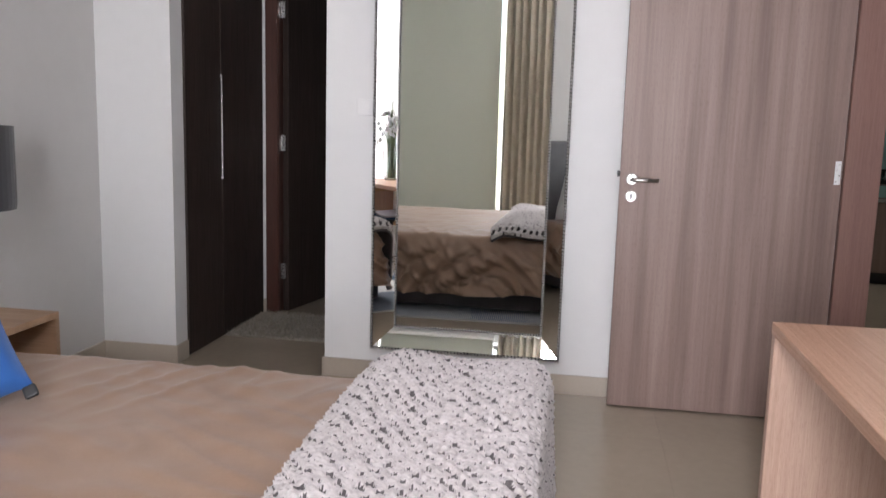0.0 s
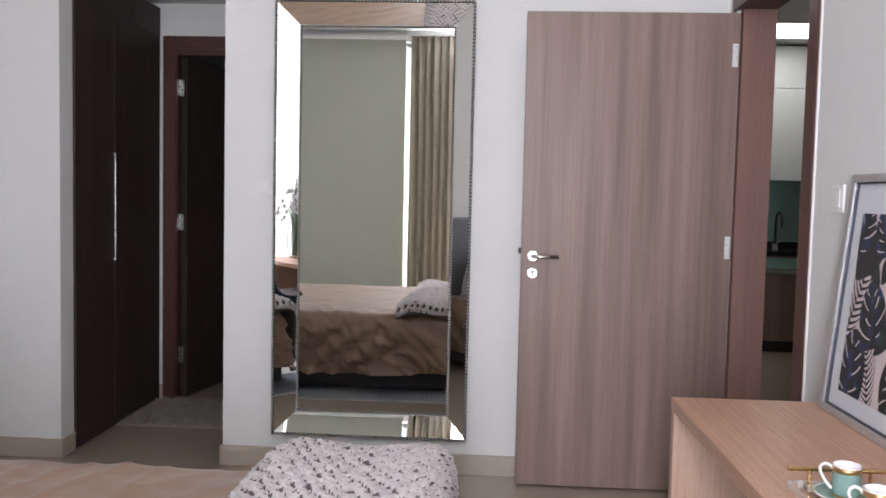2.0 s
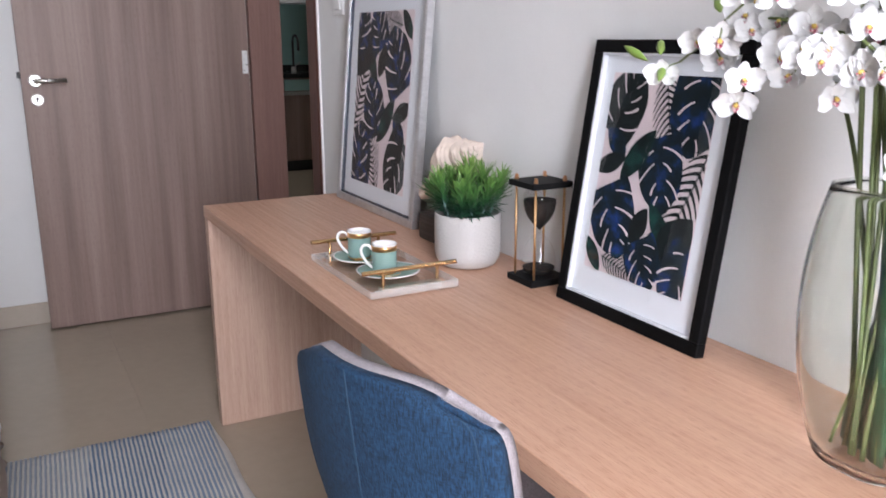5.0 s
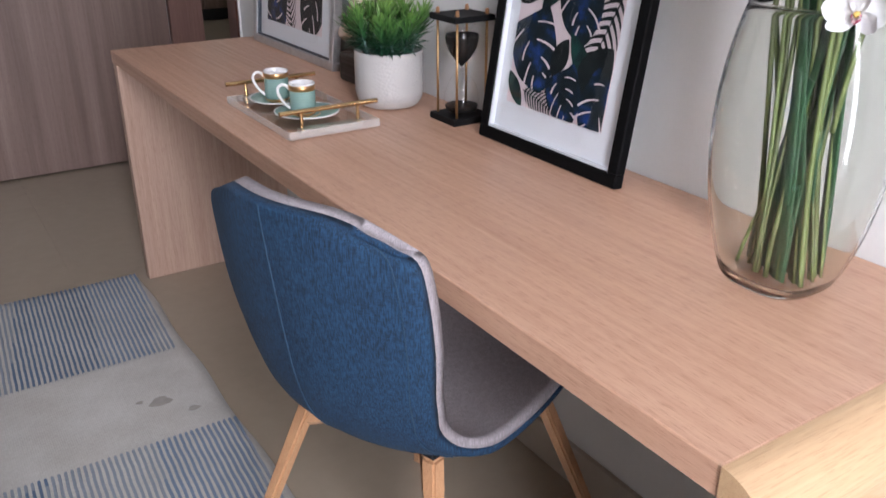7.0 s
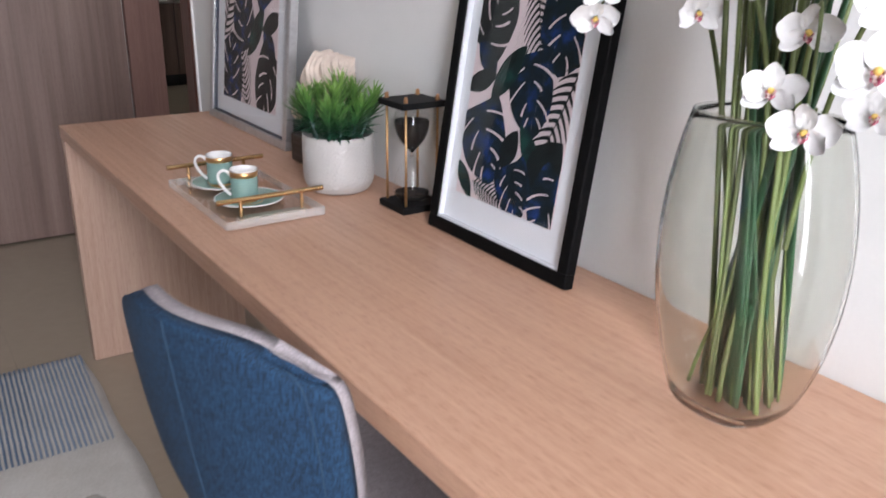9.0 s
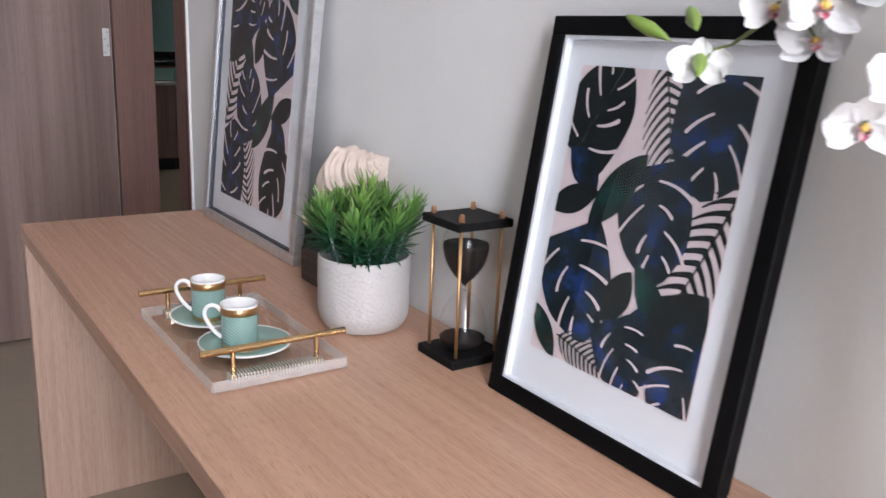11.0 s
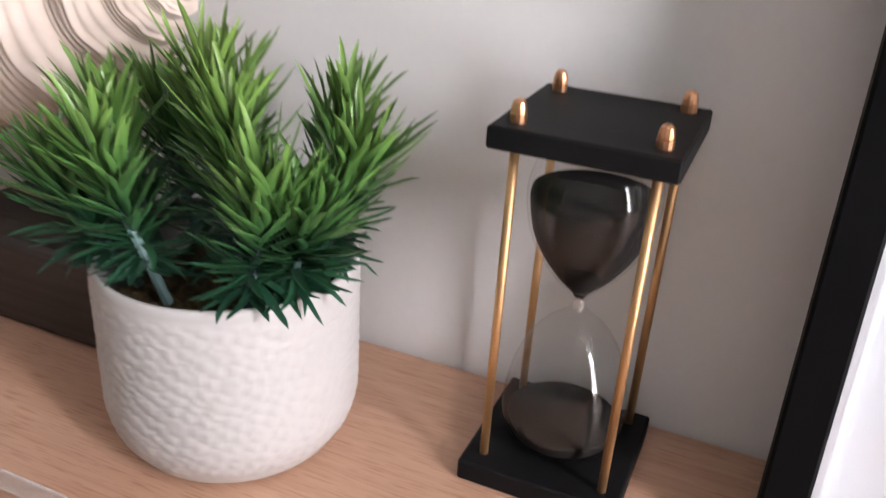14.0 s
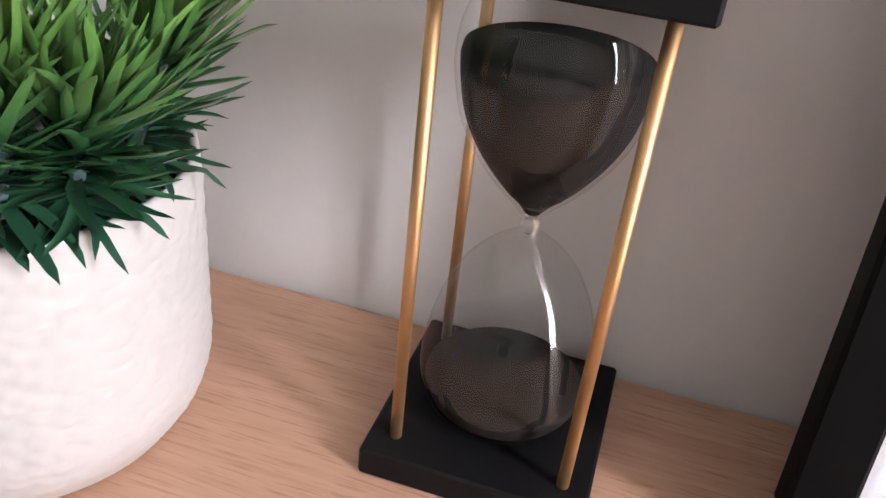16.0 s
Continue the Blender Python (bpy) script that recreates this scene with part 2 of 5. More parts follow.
def mesh_of(name, bm, mats, smooth=False):
    me = bpy.data.meshes.new(name)
    bmesh.ops.recalc_face_normals(bm, faces=bm.faces[:])
    bm.to_mesh(me)
    bm.free()
    for m in mats if isinstance(mats, (list, tuple)) else [mats]:
        me.materials.append(m)
    if smooth:
        me.shade_smooth()
    return me


def part(name, bm, material, parent, label="", smooth=False):
    ob = new(name, mesh_of(name, bm, material, smooth))
    ob.parent = parent
    if label:
        ob["label"] = label
    return ob


def struct(name, bm, material, label, category, smooth=False):
    return tagged(new(name, mesh_of(name, bm, material, smooth)), label, category, "", "structure")


def box(x0, x1, y0, y1, z0, z1, bev=0.0, seg=2, bm=None):
    own = bmesh.new()
    r = bmesh.ops.create_cube(own, size=1)
    for v in r["verts"]:
        v.co = Vector((x0 + (v.co.x + 0.5) * (x1 - x0), y0 + (v.co.y + 0.5) * (y1 - y0), z0 + (v.co.z + 0.5) * (z1 - z0)))
    if bev:
        bmesh.ops.bevel(own, geom=own.edges[:], offset=bev, segments=seg, profile=0.5, affect="EDGES")
    if bm is None:
        return own
    me = bpy.data.meshes.new("tmp")
    own.to_mesh(me)
    own.free()
    bm.from_mesh(me)
    bpy.data.meshes.remove(me)
    return bm


def boxes(specs, bev=0.0):
    bm = bmesh.new()
    for s in specs:
        box(*s, bev=bev, bm=bm)
    return bm


def lathe(profile, seg=48, bm=None, m=None, radius=None):
    """Turn (r, z) pairs round z. radius(angle, r, z) may reshape it."""
    bm = bm or bmesh.new()
    m = m or Matrix()
    rings = []
    for r, z in profile:
        if r < 1e-6:
            rings.append([bm.verts.new(m @ Vector((0, 0, z)))])
            continue
        ring = []
        for i in range(seg):
            a = 2 * math.pi * i / seg
            rr = radius(a, r, z) if radius else (r, r)
            ring.append(bm.verts.new(m @ Vector((rr[0] * math.cos(a), rr[1] * math.sin(a), z))))
        rings.append(ring)
    for a, b in zip(rings, rings[1:]):
        if len(a) == 1 and len(b) == 1:
            continue
        for i in range(seg):
            j = (i + 1) % seg
            if len(a) == 1:
                bm.faces.new((a[0], b[i], b[j]))
            elif len(b) == 1:
                bm.faces.new((a[i], b[0], a[j]))
            else:
                bm.faces.new((a[i], b[i], b[j], a[j]))
    return bm


def tube(points, radii, seg=10, bm=None, caps=True):
    """A round bar along points; radii: one number or one for each point."""
    bm = bm or bmesh.new()
    pts = [Vector(p) for p in points]
    rad = [radii] * len(pts) if isinstance(radii, (int, float)) else radii
    rings, up = [], None
    for i, p in enumerate(pts):
        d = (pts[min(i + 1, len(pts) - 1)] - pts[max(i - 1, 0)]).normalized()
        if up is None:
            up = Vector((0, 0, 1)) if abs(d.z) < 0.9 else Vector((1, 0, 0))
        side = d.cross(up).normalized()
        up = side.cross(d).normalized()
        rings.append([bm.verts.new(p + rad[i] * (math.cos(2 * math.pi * k / seg) * side + math.sin(2 * math.pi * k / seg) * up)) for k in range(seg)])
    for a, b in zip(rings, rings[1:]):
        for k in range(seg):
            j = (k + 1) % seg
            bm.faces.new((a[k], b[k], b[j], a[j]))
    if caps:
        bm.faces.new(rings[0][::-1])
        bm.faces.new(rings[-1])
    return bm


def prism(outline, axis, a, b, bev=0.0):
    """Extrude a 2D outline along an axis from a to b."""
    bm = bmesh.new()

    def at(p, w):
        q = list(p)
        q.insert(axis, w)
        return Vector(q)
    lo = [bm.verts.new(at(p, a)) for p in outline]
    hi = [bm.verts.new(at(p, b)) for p in outline]
    n = len(outline)
    bm.faces.new(lo)
    bm.faces.new(hi[::-1])
    for i in range(n):
        j = (i + 1) % n
        bm.faces.new((lo[i], lo[j], hi[j], hi[i]))
    if bev:
        bmesh.ops.bevel(bm, geom=bm.edges[:], offset=bev, segments=1, affect="EDGES")
    return bm


def sheet(nu, nv, f, thick=0.0):
    """A grid of points f(u, v), u and v from 0 to 1; thick gives it a back."""
    bm = bmesh.new()
    g = [[bm.verts.new(f(i / nu, j / nv)) for j in range(nv + 1)] for i in range(nu + 1)]
    for i in range(nu):
        for j in range(nv):
            bm.faces.new((g[i][j], g[i + 1][j], g[i + 1][j + 1], g[i][j + 1]))
    if thick:
        bmesh.ops.recalc_face_normals(bm, faces=bm.faces[:])
        bmesh.ops.solidify(bm, geom=bm.faces[:], thickness=thick)
    return bm


# ---- the room's shell ----
T = 0.155                      # wall thickness
DOOR_N, DOOR_S = -0.14, -1.0   # the doorway in the east wall
DOOR_H = 2.15
ROOM_W = -3.515

struct("ground_slab", box(-6, 4, -6, 6, -0.3, -0.012), M_GROUT, "plain concrete slab beneath the floor tiles", "slab")
struct("wall_north", boxes([(-2.313, 0.0, 0, T, 0, CEIL), (ROOM_W, -3.112, 0, 0.09, 0, CEIL), (-3.112, -2.313, 0, T, 2.45, CEIL)]), M_WALL,
       "white painted wall with a standing mirror hung on it", "wall")
struct("wall_east", boxes([(0, T, BACK, DOOR_S - 0.03, 0, CEIL), (0, T, DOOR_S - 0.03, DOOR_N + 0.03, DOOR_H + 0.03, CEIL), (0, T, DOOR_N + 0.03, T, 0, CEIL)]),
       M_WALL, "pale grey painted wall behind the desk", "wall")
struct("wall_west", box(ROOM_W - T, ROOM_W, BACK, 0.09, 0, CEIL), M_WALL_SHADE, "wall behind the bed, paint greyed for shade", "wall")
WIN_A, WIN_B = (-3.4, -1.965), (-1.57, -0.95)
struct("wall_south", boxes([(ROOM_W, WIN_A[0], BACK - T, BACK, 0, CEIL), (WIN_A[1], WIN_B[0], BACK - T, BACK, 0, CEIL), (WIN_B[1], 0, BACK - T, BACK, 0, CEIL),
                            (WIN_A[0], WIN_A[1], BACK - T, BACK, 0, 0.12), (WIN_B[0], WIN_B[1], BACK - T, BACK, 0, 0.12),
                            (WIN_A[0], WIN_A[1], BACK - T, BACK, 2.98, CEIL), (WIN_B[0], WIN_B[1], BACK - T, BACK, 2.98, CEIL)]), M_WALL,
       "white painted wall with two tall windows", "wall")
struct("ceiling", box(ROOM_W - T, T, BACK - T, 0.1, CEIL, CEIL + 0.1), M_CEIL, "plain white painted ceiling", "ceiling")

# passage to the bathroom
struct("wall_passage_end", boxes([(-3.9, -3.075, 1.2, 1.3, 0, 2.6), (-2.1, -1.9, 1.2, 1.3, 0, 2.6), (-3.075, -2.1, 1.2, 1.3, 2.18, 2.6)]), M_WALL, "white wall at the end of the passage", "wall")
struct("wall_passage_east", box(-2.313, -2.2, T, 1.2, 0, 2.6), M_WALL, "white side wall of the passage", "wall")
struct("wall_passage_west", box(-3.112, -3.2, 0.09, 0.125, 0, 2.45), M_WALL, "narrow white return beside the wardrobe", "wall")
struct("ceiling_passage", box(-3.9, -2.1, 0.1, 3.2, 2.45, 2.55), M_CEIL, "low white ceiling of the passage", "ceiling")
struct("wall_bathroom", boxes([(-3.9, -1.9, 3.0, 3.1, 0, 2.6), (-3.95, -3.85, 1.3, 3.0, 0, 2.6), (-2.0, -1.9, 1.3, 3.0, 0, 2.6)]), M_WALL_SHADE, "bathroom wall, paint greyed as unlit", "wall")

# skirting
for _n, _b in (("baseboard_north", (-2.313, -0.0, -0.012, 0, 0, 0.095)), ("baseboard_return", (-2.325, -2.313, -0.012, T, 0, 0.095)),
               ("baseboard_pillar", (ROOM_W, -3.10, -0.012, 0, 0, 0.095)), ("baseboard_pillar_side", (-3.112, -3.10, 0, 0.12, 0, 0.095)),
               ("baseboard_east", (-0.012, 0, BACK, DOOR_S - 0.085, 0, 0.095)), ("baseboard_west", (ROOM_W, ROOM_W + 0.012, BACK, -0.012, 0, 0.095)),
               ("baseboard_passage", (-3.2, -3.075, 1.188, 1.2, 0, 0.095))):
    struct(_n, box(*_b, bev=0.0015, seg=1), M_SKIRT, "beige glossy tile skirting along the wall", "skirting")


# ---- windows, blind, curtain ----
def window(name, x0, x1):
    w = thing(name, ((x0 + x1) / 2, BACK - 0.1, 0.12), "tall white-framed window full of daylight", "window", kind="structure")
    hw, h = (x1 - x0) / 2, 2.86
    part("window_frame", boxes([(-hw, -hw + 0.05, -0.03, 0.03, 0, h), (hw - 0.05, hw, -0.03, 0.03, 0, h), (-hw, hw, -0.03, 0.03, h - 0.05, h), (-hw, hw, -0.03, 0.03, 0, 0.05)]), M_WHITE, w)
    part("mullion", box(-0.025, 0.025, -0.028, 0.028, 0.05, h - 0.05, 0.003), M_WHITE, w)
    for s in (-1, 1):
        p = part("pane", box(min(s * 0.025, s * (hw - 0.05)), max(s * 0.025, s * (hw - 0.05)), -0.003, 0.003, 0.05, h - 0.05), M_WINDOW, w)
        p.visible_shadow = False


window("window_1", *WIN_A)
window("window_2", *WIN_B)

blind = thing("roller_blind", (-2.70, BACK + 0.03, 0), "closed sage-grey roller blind drawn over the window", "blind")
part("fabric", sheet(24, 2, lambda u, v: Vector((-0.66 + 1.345 * u, 0.004 * math.sin(u * 9), 0.1 + 2.9 * v)), 0.001), M_BLIND, blind)
part("roller", tube([(-0.66, 0, 3.03), (0.69, 0, 3.03)], 0.03, 16), M_WHITE, blind)
part("bottom_bar", box(-0.66, 0.685, -0.008, 0.008, 0.085, 0.105, 0.003), M_STEEL, blind)

curtain = thing("curtain", (-1.77, BACK + 0.13, 0.02), "gathered taupe curtain hanging beside the blind", "curtain")
part("drape", sheet(120, 12, lambda u, v: Vector((-0.18 + 0.52 * u + 0.006 * math.sin(40 * u + 3 * v), 0.026 * math.sin(u * 2 * math.pi * 6.5) * (0.75 + 0.25 * v) + 0.01 * math.sin(u * 23 + 2 * v), 3.0 * v)), 0.002),
     M_CURTAIN, curtain, smooth=True)
part("curtain_rail", box(-0.2, 0.36, -0.02, 0.02, 3.0, 3.03, 0.004), M_WHITE, curtain)


# ---- doorway, open door ----
door_frame = thing("door_frame", (0.0, DOOR_S, 0), "reddish brown wooden door lining with dark trim", "door frame", kind="structure")
_w = DOOR_N - DOOR_S
part("far_jamb", box(0.016, T + 0.005, _w - 0.012, _w + 0.028, 0, DOOR_H, 0.002, 1), M_JAMB, door_frame)
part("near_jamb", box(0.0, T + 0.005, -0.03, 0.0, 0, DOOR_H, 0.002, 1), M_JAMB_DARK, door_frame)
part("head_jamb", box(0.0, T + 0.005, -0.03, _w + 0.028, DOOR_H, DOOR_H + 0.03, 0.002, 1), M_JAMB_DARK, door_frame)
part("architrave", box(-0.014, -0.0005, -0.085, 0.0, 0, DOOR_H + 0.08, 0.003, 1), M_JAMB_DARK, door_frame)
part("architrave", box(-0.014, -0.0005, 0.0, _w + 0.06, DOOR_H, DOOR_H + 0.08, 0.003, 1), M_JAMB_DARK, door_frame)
part("caulk_line", box(-0.007, -0.0005, -0.092, -0.0855, 0, DOOR_H + 0.08), M_WHITE, door_frame)

door = thing("door_1", (-0.004, -0.134, 0.008), "open grey-brown wood-grain door folded back near the mirror wall", "door", kind="structure")
part("leaf", box(-0.91, 0.014, 0.0, 0.04, 0, 2.127, 0.0015, 1), M_DOOR, door)
for _z in (1.945, 1.104, 0.26):
    hinge = part("hinge", box(-0.016, 0.008, -0.0045, -0.0005, _z - 0.05, _z + 0.05, 0.001, 1), M_WHITE, door, "pale steel butt hinge")
    for _k in range(4):
        part("screw", lathe([(0, 0.0012), (0.0035, 0.001), (0.004, 0)], 10, m=Matrix.Translation((-0.009 + 0.010 * (_k % 2), -0.0047, _z - 0.036 + 0.024 * _k)) @ pose(0, 0, 0, 90)), M_STEEL, hinge)
handle = part("door_handle", lathe([(0, 0.009), (0.022, 0.009), (0.0255, 0.006), (0.026, 0.0)], 32, m=pose(-0.858, 0, 1.045, 90)), M_STEEL, door, "brushed steel lever handle", smooth=False)
part("lever", tube([(-0.858, -0.006, 1.045), (-0.858, -0.035, 1.045), (-0.853, -0.047, 1.045), (-0.84, -0.052, 1.045), (-0.745, -0.052, 1.045)], [0.0095, 0.0095, 0.0095, 0.009, 0.009], 14), M_STEEL, handle, smooth=True)
lock = part("lock_rose", lathe([(0, 0.009), (0.021, 0.009), (0.0245, 0.006), (0.025, 0.0)], 32, m=pose(-0.858, 0, 0.969, 90)), M_STEEL, door)
part("keyhole", boxes([(-0.861, -0.855, -0.0105, -0.0088, 0.957, 0.972), (-0.863, -0.853, -0.0105, -0.0088, 0.97, 0.98)]), M_BLACK, lock)
part("latch", box(-0.922, -0.91, 0.008, 0.03, 1.055, 1.08, 0.002, 1), M_BLACK, door)

# light switches
sw = thing("light_switch", (-2.118, 0, 1.34), "square white light switch on the wall", "switch")
part("plate", box(-0.039, 0.039, -0.008, 0, -0.039, 0.039, 0.003), M_WHITE, sw)
part("rocker", box(-0.026, 0.026, -0.0125, -0.008, -0.026, 0.026, 0.0025), M_WHITE, sw)
sw = thing("light_switch", (0, -1.29, 1.33), "square white light switch on the wall", "switch")
part("plate", box(-0.008, 0, -0.043, 0.043, -0.043, 0.043, 0.003), M_WHITE, sw)
part("rocker", box(-0.0125, -0.008, -0.026, 0.026, -0.028, 0.028, 0.0025), M_WHITE, sw)

# ---- the mirror: flat glass with four inward-leaning mirrored borders and beaded trim ----
MX0, MX1, MZ0, MZ1 = -2.058, -1.150, 0.178, 2.19
IX0, IX1, IZ0, IZ1 = -1.950, -1.238, 0.283, 2.083
mirror = thing("wall_mirror", (0, -0.004, 0), "tall wall mirror with sloping mirrored border and silver beading", "mirror")
part("backing", box(MX0 + 0.004, MX1 - 0.004, -0.006, 0.003, MZ0 + 0.004, MZ1 - 0.004), M_BLACK, mirror)
part("glass", box(IX0, IX1, -0.011, -0.007, IZ0, IZ1), M_MIRROR, mirror)


def strip(o0, o1, i1, i0):
    bm = bmesh.new()
    f = [bm.verts.new((x, -0.0525, z)) for x, z in (o0, o1)] + [bm.verts.new((x, -0.0115, z)) for x, z in (i1, i0)]
    b = [bm.verts.new((x, -0.007, z)) for x, z in (o0, o1, i1, i0)]
    bm.faces.new(f)
    bm.faces.new(b[::-1])
    for k in range(4):
        j = (k + 1) % 4
        bm.faces.new((f[k], b[k], b[j], f[j]))
    return bm


_o = [(MX0, MZ0), (MX1, MZ0), (MX1, MZ1), (MX0, MZ1)]
_i = [(IX0, IZ0), (IX1, IZ0), (IX1, IZ1), (IX0, IZ1)]
for _k in range(4):
    _j = (_k + 1) % 4
    part("border_panel", strip(_o[_k], _o[_j], _i[_j], _i[_k]), M_MIRROR, mirror)


def beading(corners, y, r, step):
    """Small silver beads in a row round a rectangle, on a thin dark bed."""
    bm = bmesh.new()
    for k in range(4):
        a, b = Vector((corners[k][0], y, corners[k][1])), Vector((corners[(k + 1) % 4][0], y, corners[(k + 1) % 4][1]))
        n = int((b - a).length / step)
        for q in range(n):
            p = a + (b - a) * (q / n)
            m = Matrix.Translation(p)
            lathe([(0, -r), (r * 0.87, -r * 0.5), (r * 0.87, r * 0.5), (0, r)], 5, bm, m)
    return bm


def rim(corners, y0, y1, w, mat, name):
    for k in range(4):
        a, b = corners[k], corners[(k + 1) % 4]
        x0, x1, z0, z1 = min(a[0], b[0]) - w, max(a[0], b[0]) + w, min(a[1], b[1]) - w, max(a[1], b[1]) + w
        if k % 2:
            z0, z1 = z0 + 2 * w, z1 - 2 * w
        part(name, box(x0, x1, y0, y1, z0, z1, 0.001, 1), mat, mirror)


rim(_o, -0.0565, -0.003, 0.0055, M_BLACK_FRAME, "outer_rim")
rim(_i, -0.0145, -0.0095, 0.004, M_BLACK_FRAME, "inner_rim")
part("outer_beading", beading(_o, -0.0605, 0.0072, 0.0160), M_BEAD, mirror, smooth=True)
part("inner_beading", beading(_i, -0.0175, 0.0056, 0.0130), M_BEAD, mirror, smooth=True)

# ---- passage: wardrobe, bathroom door, bath mat ----
wardrobe = thing("wardrobe", (-3.1, 0.125, 0), "dark wenge built-in wardrobe with tall doors", "wardrobe")
part("body", box(-0.6, -0.022, 0.0, 1.06, 0.06, 2.42), M_WENGE, wardrobe)
part("plinth", box(-0.59, -0.05, 0.0, 1.06, 0.0, 0.06), M_WENGE, wardrobe)
for _y in (0.003, 0.435):
    _d = part("door", box(-0.022, 0.0, _y, _y + 0.427 + (0.19 if _y > 0.1 else 0), 0.01, 2.24, 0.0015, 1), M_WENGE, wardrobe)
    _h = 0.422 if _y < 0.1 else 0.487
    if _y < 0.1:
        part("door_pull", boxes([(0.006, 0.012, _h - 0.004, _h + 0.002, 0.93, 1.5), (0.0, 0.012, _h - 0.004, _h + 0.002, 0.925, 0.935), (0.0, 0.012, _h - 0.004, _h + 0.002, 1.495, 1.505)], 0.001), M_STEEL, _d, "slim steel pull bar")
part("top_panel", box(-0.022, -0.002, 0.003, 1.06, 2.245, 2.42), M_WENGE, wardrobe)

bath_frame = thing("door_frame", (-3.085, 1.2, 0), "dark mahogany bathroom door frame", "door frame", kind="structure")
part("architrave", box(0.0, 0.08, -0.014, -0.0005, 0, 2.255, 0.003, 1), M_JAMB_DARK, bath_frame)
part("architrave", box(0.08, 1.0, -0.014, -0.0005, 2.18, 2.255, 0.003, 1), M_JAMB_DARK, bath_frame)
part("jamb", box(0.012, 0.085, 0.0, 0.11, 0, 2.18, 0.002, 1), M_JAMB_DARK, bath_frame)
part("jamb", box(0.95, 0.985, 0.0, 0.11, 0, 2.18, 0.002, 1), M_JAMB_DARK, bath_frame)
part("head", box(0.085, 0.95, 0.0, 0.11, 2.14, 2.18, 0.002, 1), M_JAMB_DARK, bath_frame)
for _z in (1.945, 1.115, 0.28):
    _h2 = part("hinge", box(0.0855, 0.117, 0.030, 0.034, _z - 0.05, _z + 0.05, 0.001, 1), M_STEEL, bath_frame, "steel butt hinge")
    for _k in range(4):
        part("screw", lathe([(0, 0.0012), (0.0035, 0.001), (0.004, 0)], 10, m=Matrix.Translation((0.094 + 0.012 * (_k % 2), 0.0298, _z - 0.036 + 0.024 * _k)) @ pose(0, 0, 0, 90)), M_BLACK, _h2)
bath_door = thing("door_2", (-2.995, 1.26, 0.01), "dark wooden bathroom door standing ajar inwards", "door", kind="structure", rz=78)
part("leaf", box(0.0, 0.82, -0.04, 0.0, 0, 2.125, 0.002, 1), M_WENGE, bath_door)


def shag(x0, x1, y0, y1, z, n, seed, h=0.022):
    """Tufts of pile as thin bent spikes over a flat mat."""
    rnd = random.Random(seed)
    verts, faces = [], []
    for _ in range(n):
        x, y, a = rnd.uniform(x0, x1), rnd.uniform(y0, y1), rnd.uniform(0, 6.28)
        l, w = h * rnd.uniform(0.6, 1.2), 0.0035
        dx, dy = math.cos(a), math.sin(a)
        k = len(verts)
        verts += [(x - dy * w, y + dx * w, z), (x + dy * w, y - dx * w, z), (x + dx * l * 0.7, y + dy * l * 0.7, z + l)]
        faces.append((k, k + 1, k + 2))
    me = bpy.data.meshes.new("pile")
    me.from_pydata(verts, [], faces)
    bm = bmesh.new()
    bm.from_mesh(me)
    bpy.data.meshes.remove(me)
    return bm


bath_mat = thing("bath_mat", (-2.75, 0.88, 0.0), "shaggy beige bath mat on the passage floor", "mat")
part("backing", box(-0.37, 0.37, -0.3, 0.3, 0.0, 0.008, 0.003, 1), M_MATRUG, bath_mat)
part("pile", shag(-0.37, 0.37, -0.3, 0.3, 0.007, 5000, 3), M_MATRUG, bath_mat)

# ---- kitchen seen through the doorway ----
M_KUP = plain("matt_white_cupboard", (0.66, 0.67, 0.68), 0.4, vary=0.02, scale=60)
M_TEAL = plain("pale_teal_glass_splashback", (0.34, 0.55, 0.51), 0.08, vary=0.04, scale=10, bump=0.0)
M_COUNTER = plain("black_granite_top", (0.02, 0.02, 0.021), 0.15, vary=0.5, scale=300)
struct("wall_kitchen", boxes([(0.1, 3.0, 4.2, 4.3, 0, 2.8), (2.9, 3.0, -2.0, 4.2, 0, 2.8), (0.1, 3.0, -2.1, -2.0, 0, 2.8), (0.0, 0.1, T, 4.2, 0, 2.8)]), M_WALL, "white kitchen wall beyond the doorway", "wall")
struct("ceiling_kitchen", box(0.0, 3.0, -2.1, 4.3, 2.75, 2.85), M_CEIL, "white kitchen ceiling", "ceiling")
# plain grey panel; its glow is added to brighten the kitchen
kl = thing("ceiling_glow_panel", (1.45, 3.25, 2.75), "square white ceiling panel with an added glow", "ceiling light")
M_ADDED_GLOW = Nodes("added_panel_glow").set(Base_Color=(0.9, 0.9, 0.9, 1), Emission_Color=(1, 0.97, 0.92, 1), Emission_Strength=6.5).m
part("frame", boxes([(-0.32, -0.3, -0.32, 0.32, -0.012, -0.0005), (0.3, 0.32, -0.32, 0.32, -0.012, -0.0005), (-0.3, 0.3, -0.32, -0.3, -0.012, -0.0005), (-0.3, 0.3, 0.3, 0.32, -0.012, -0.0005)]), M_WHITE, kl)
part("glow_sheet", box(-0.3, 0.3, -0.3, 0.3, -0.008, -0.001), M_ADDED_GLOW, kl)
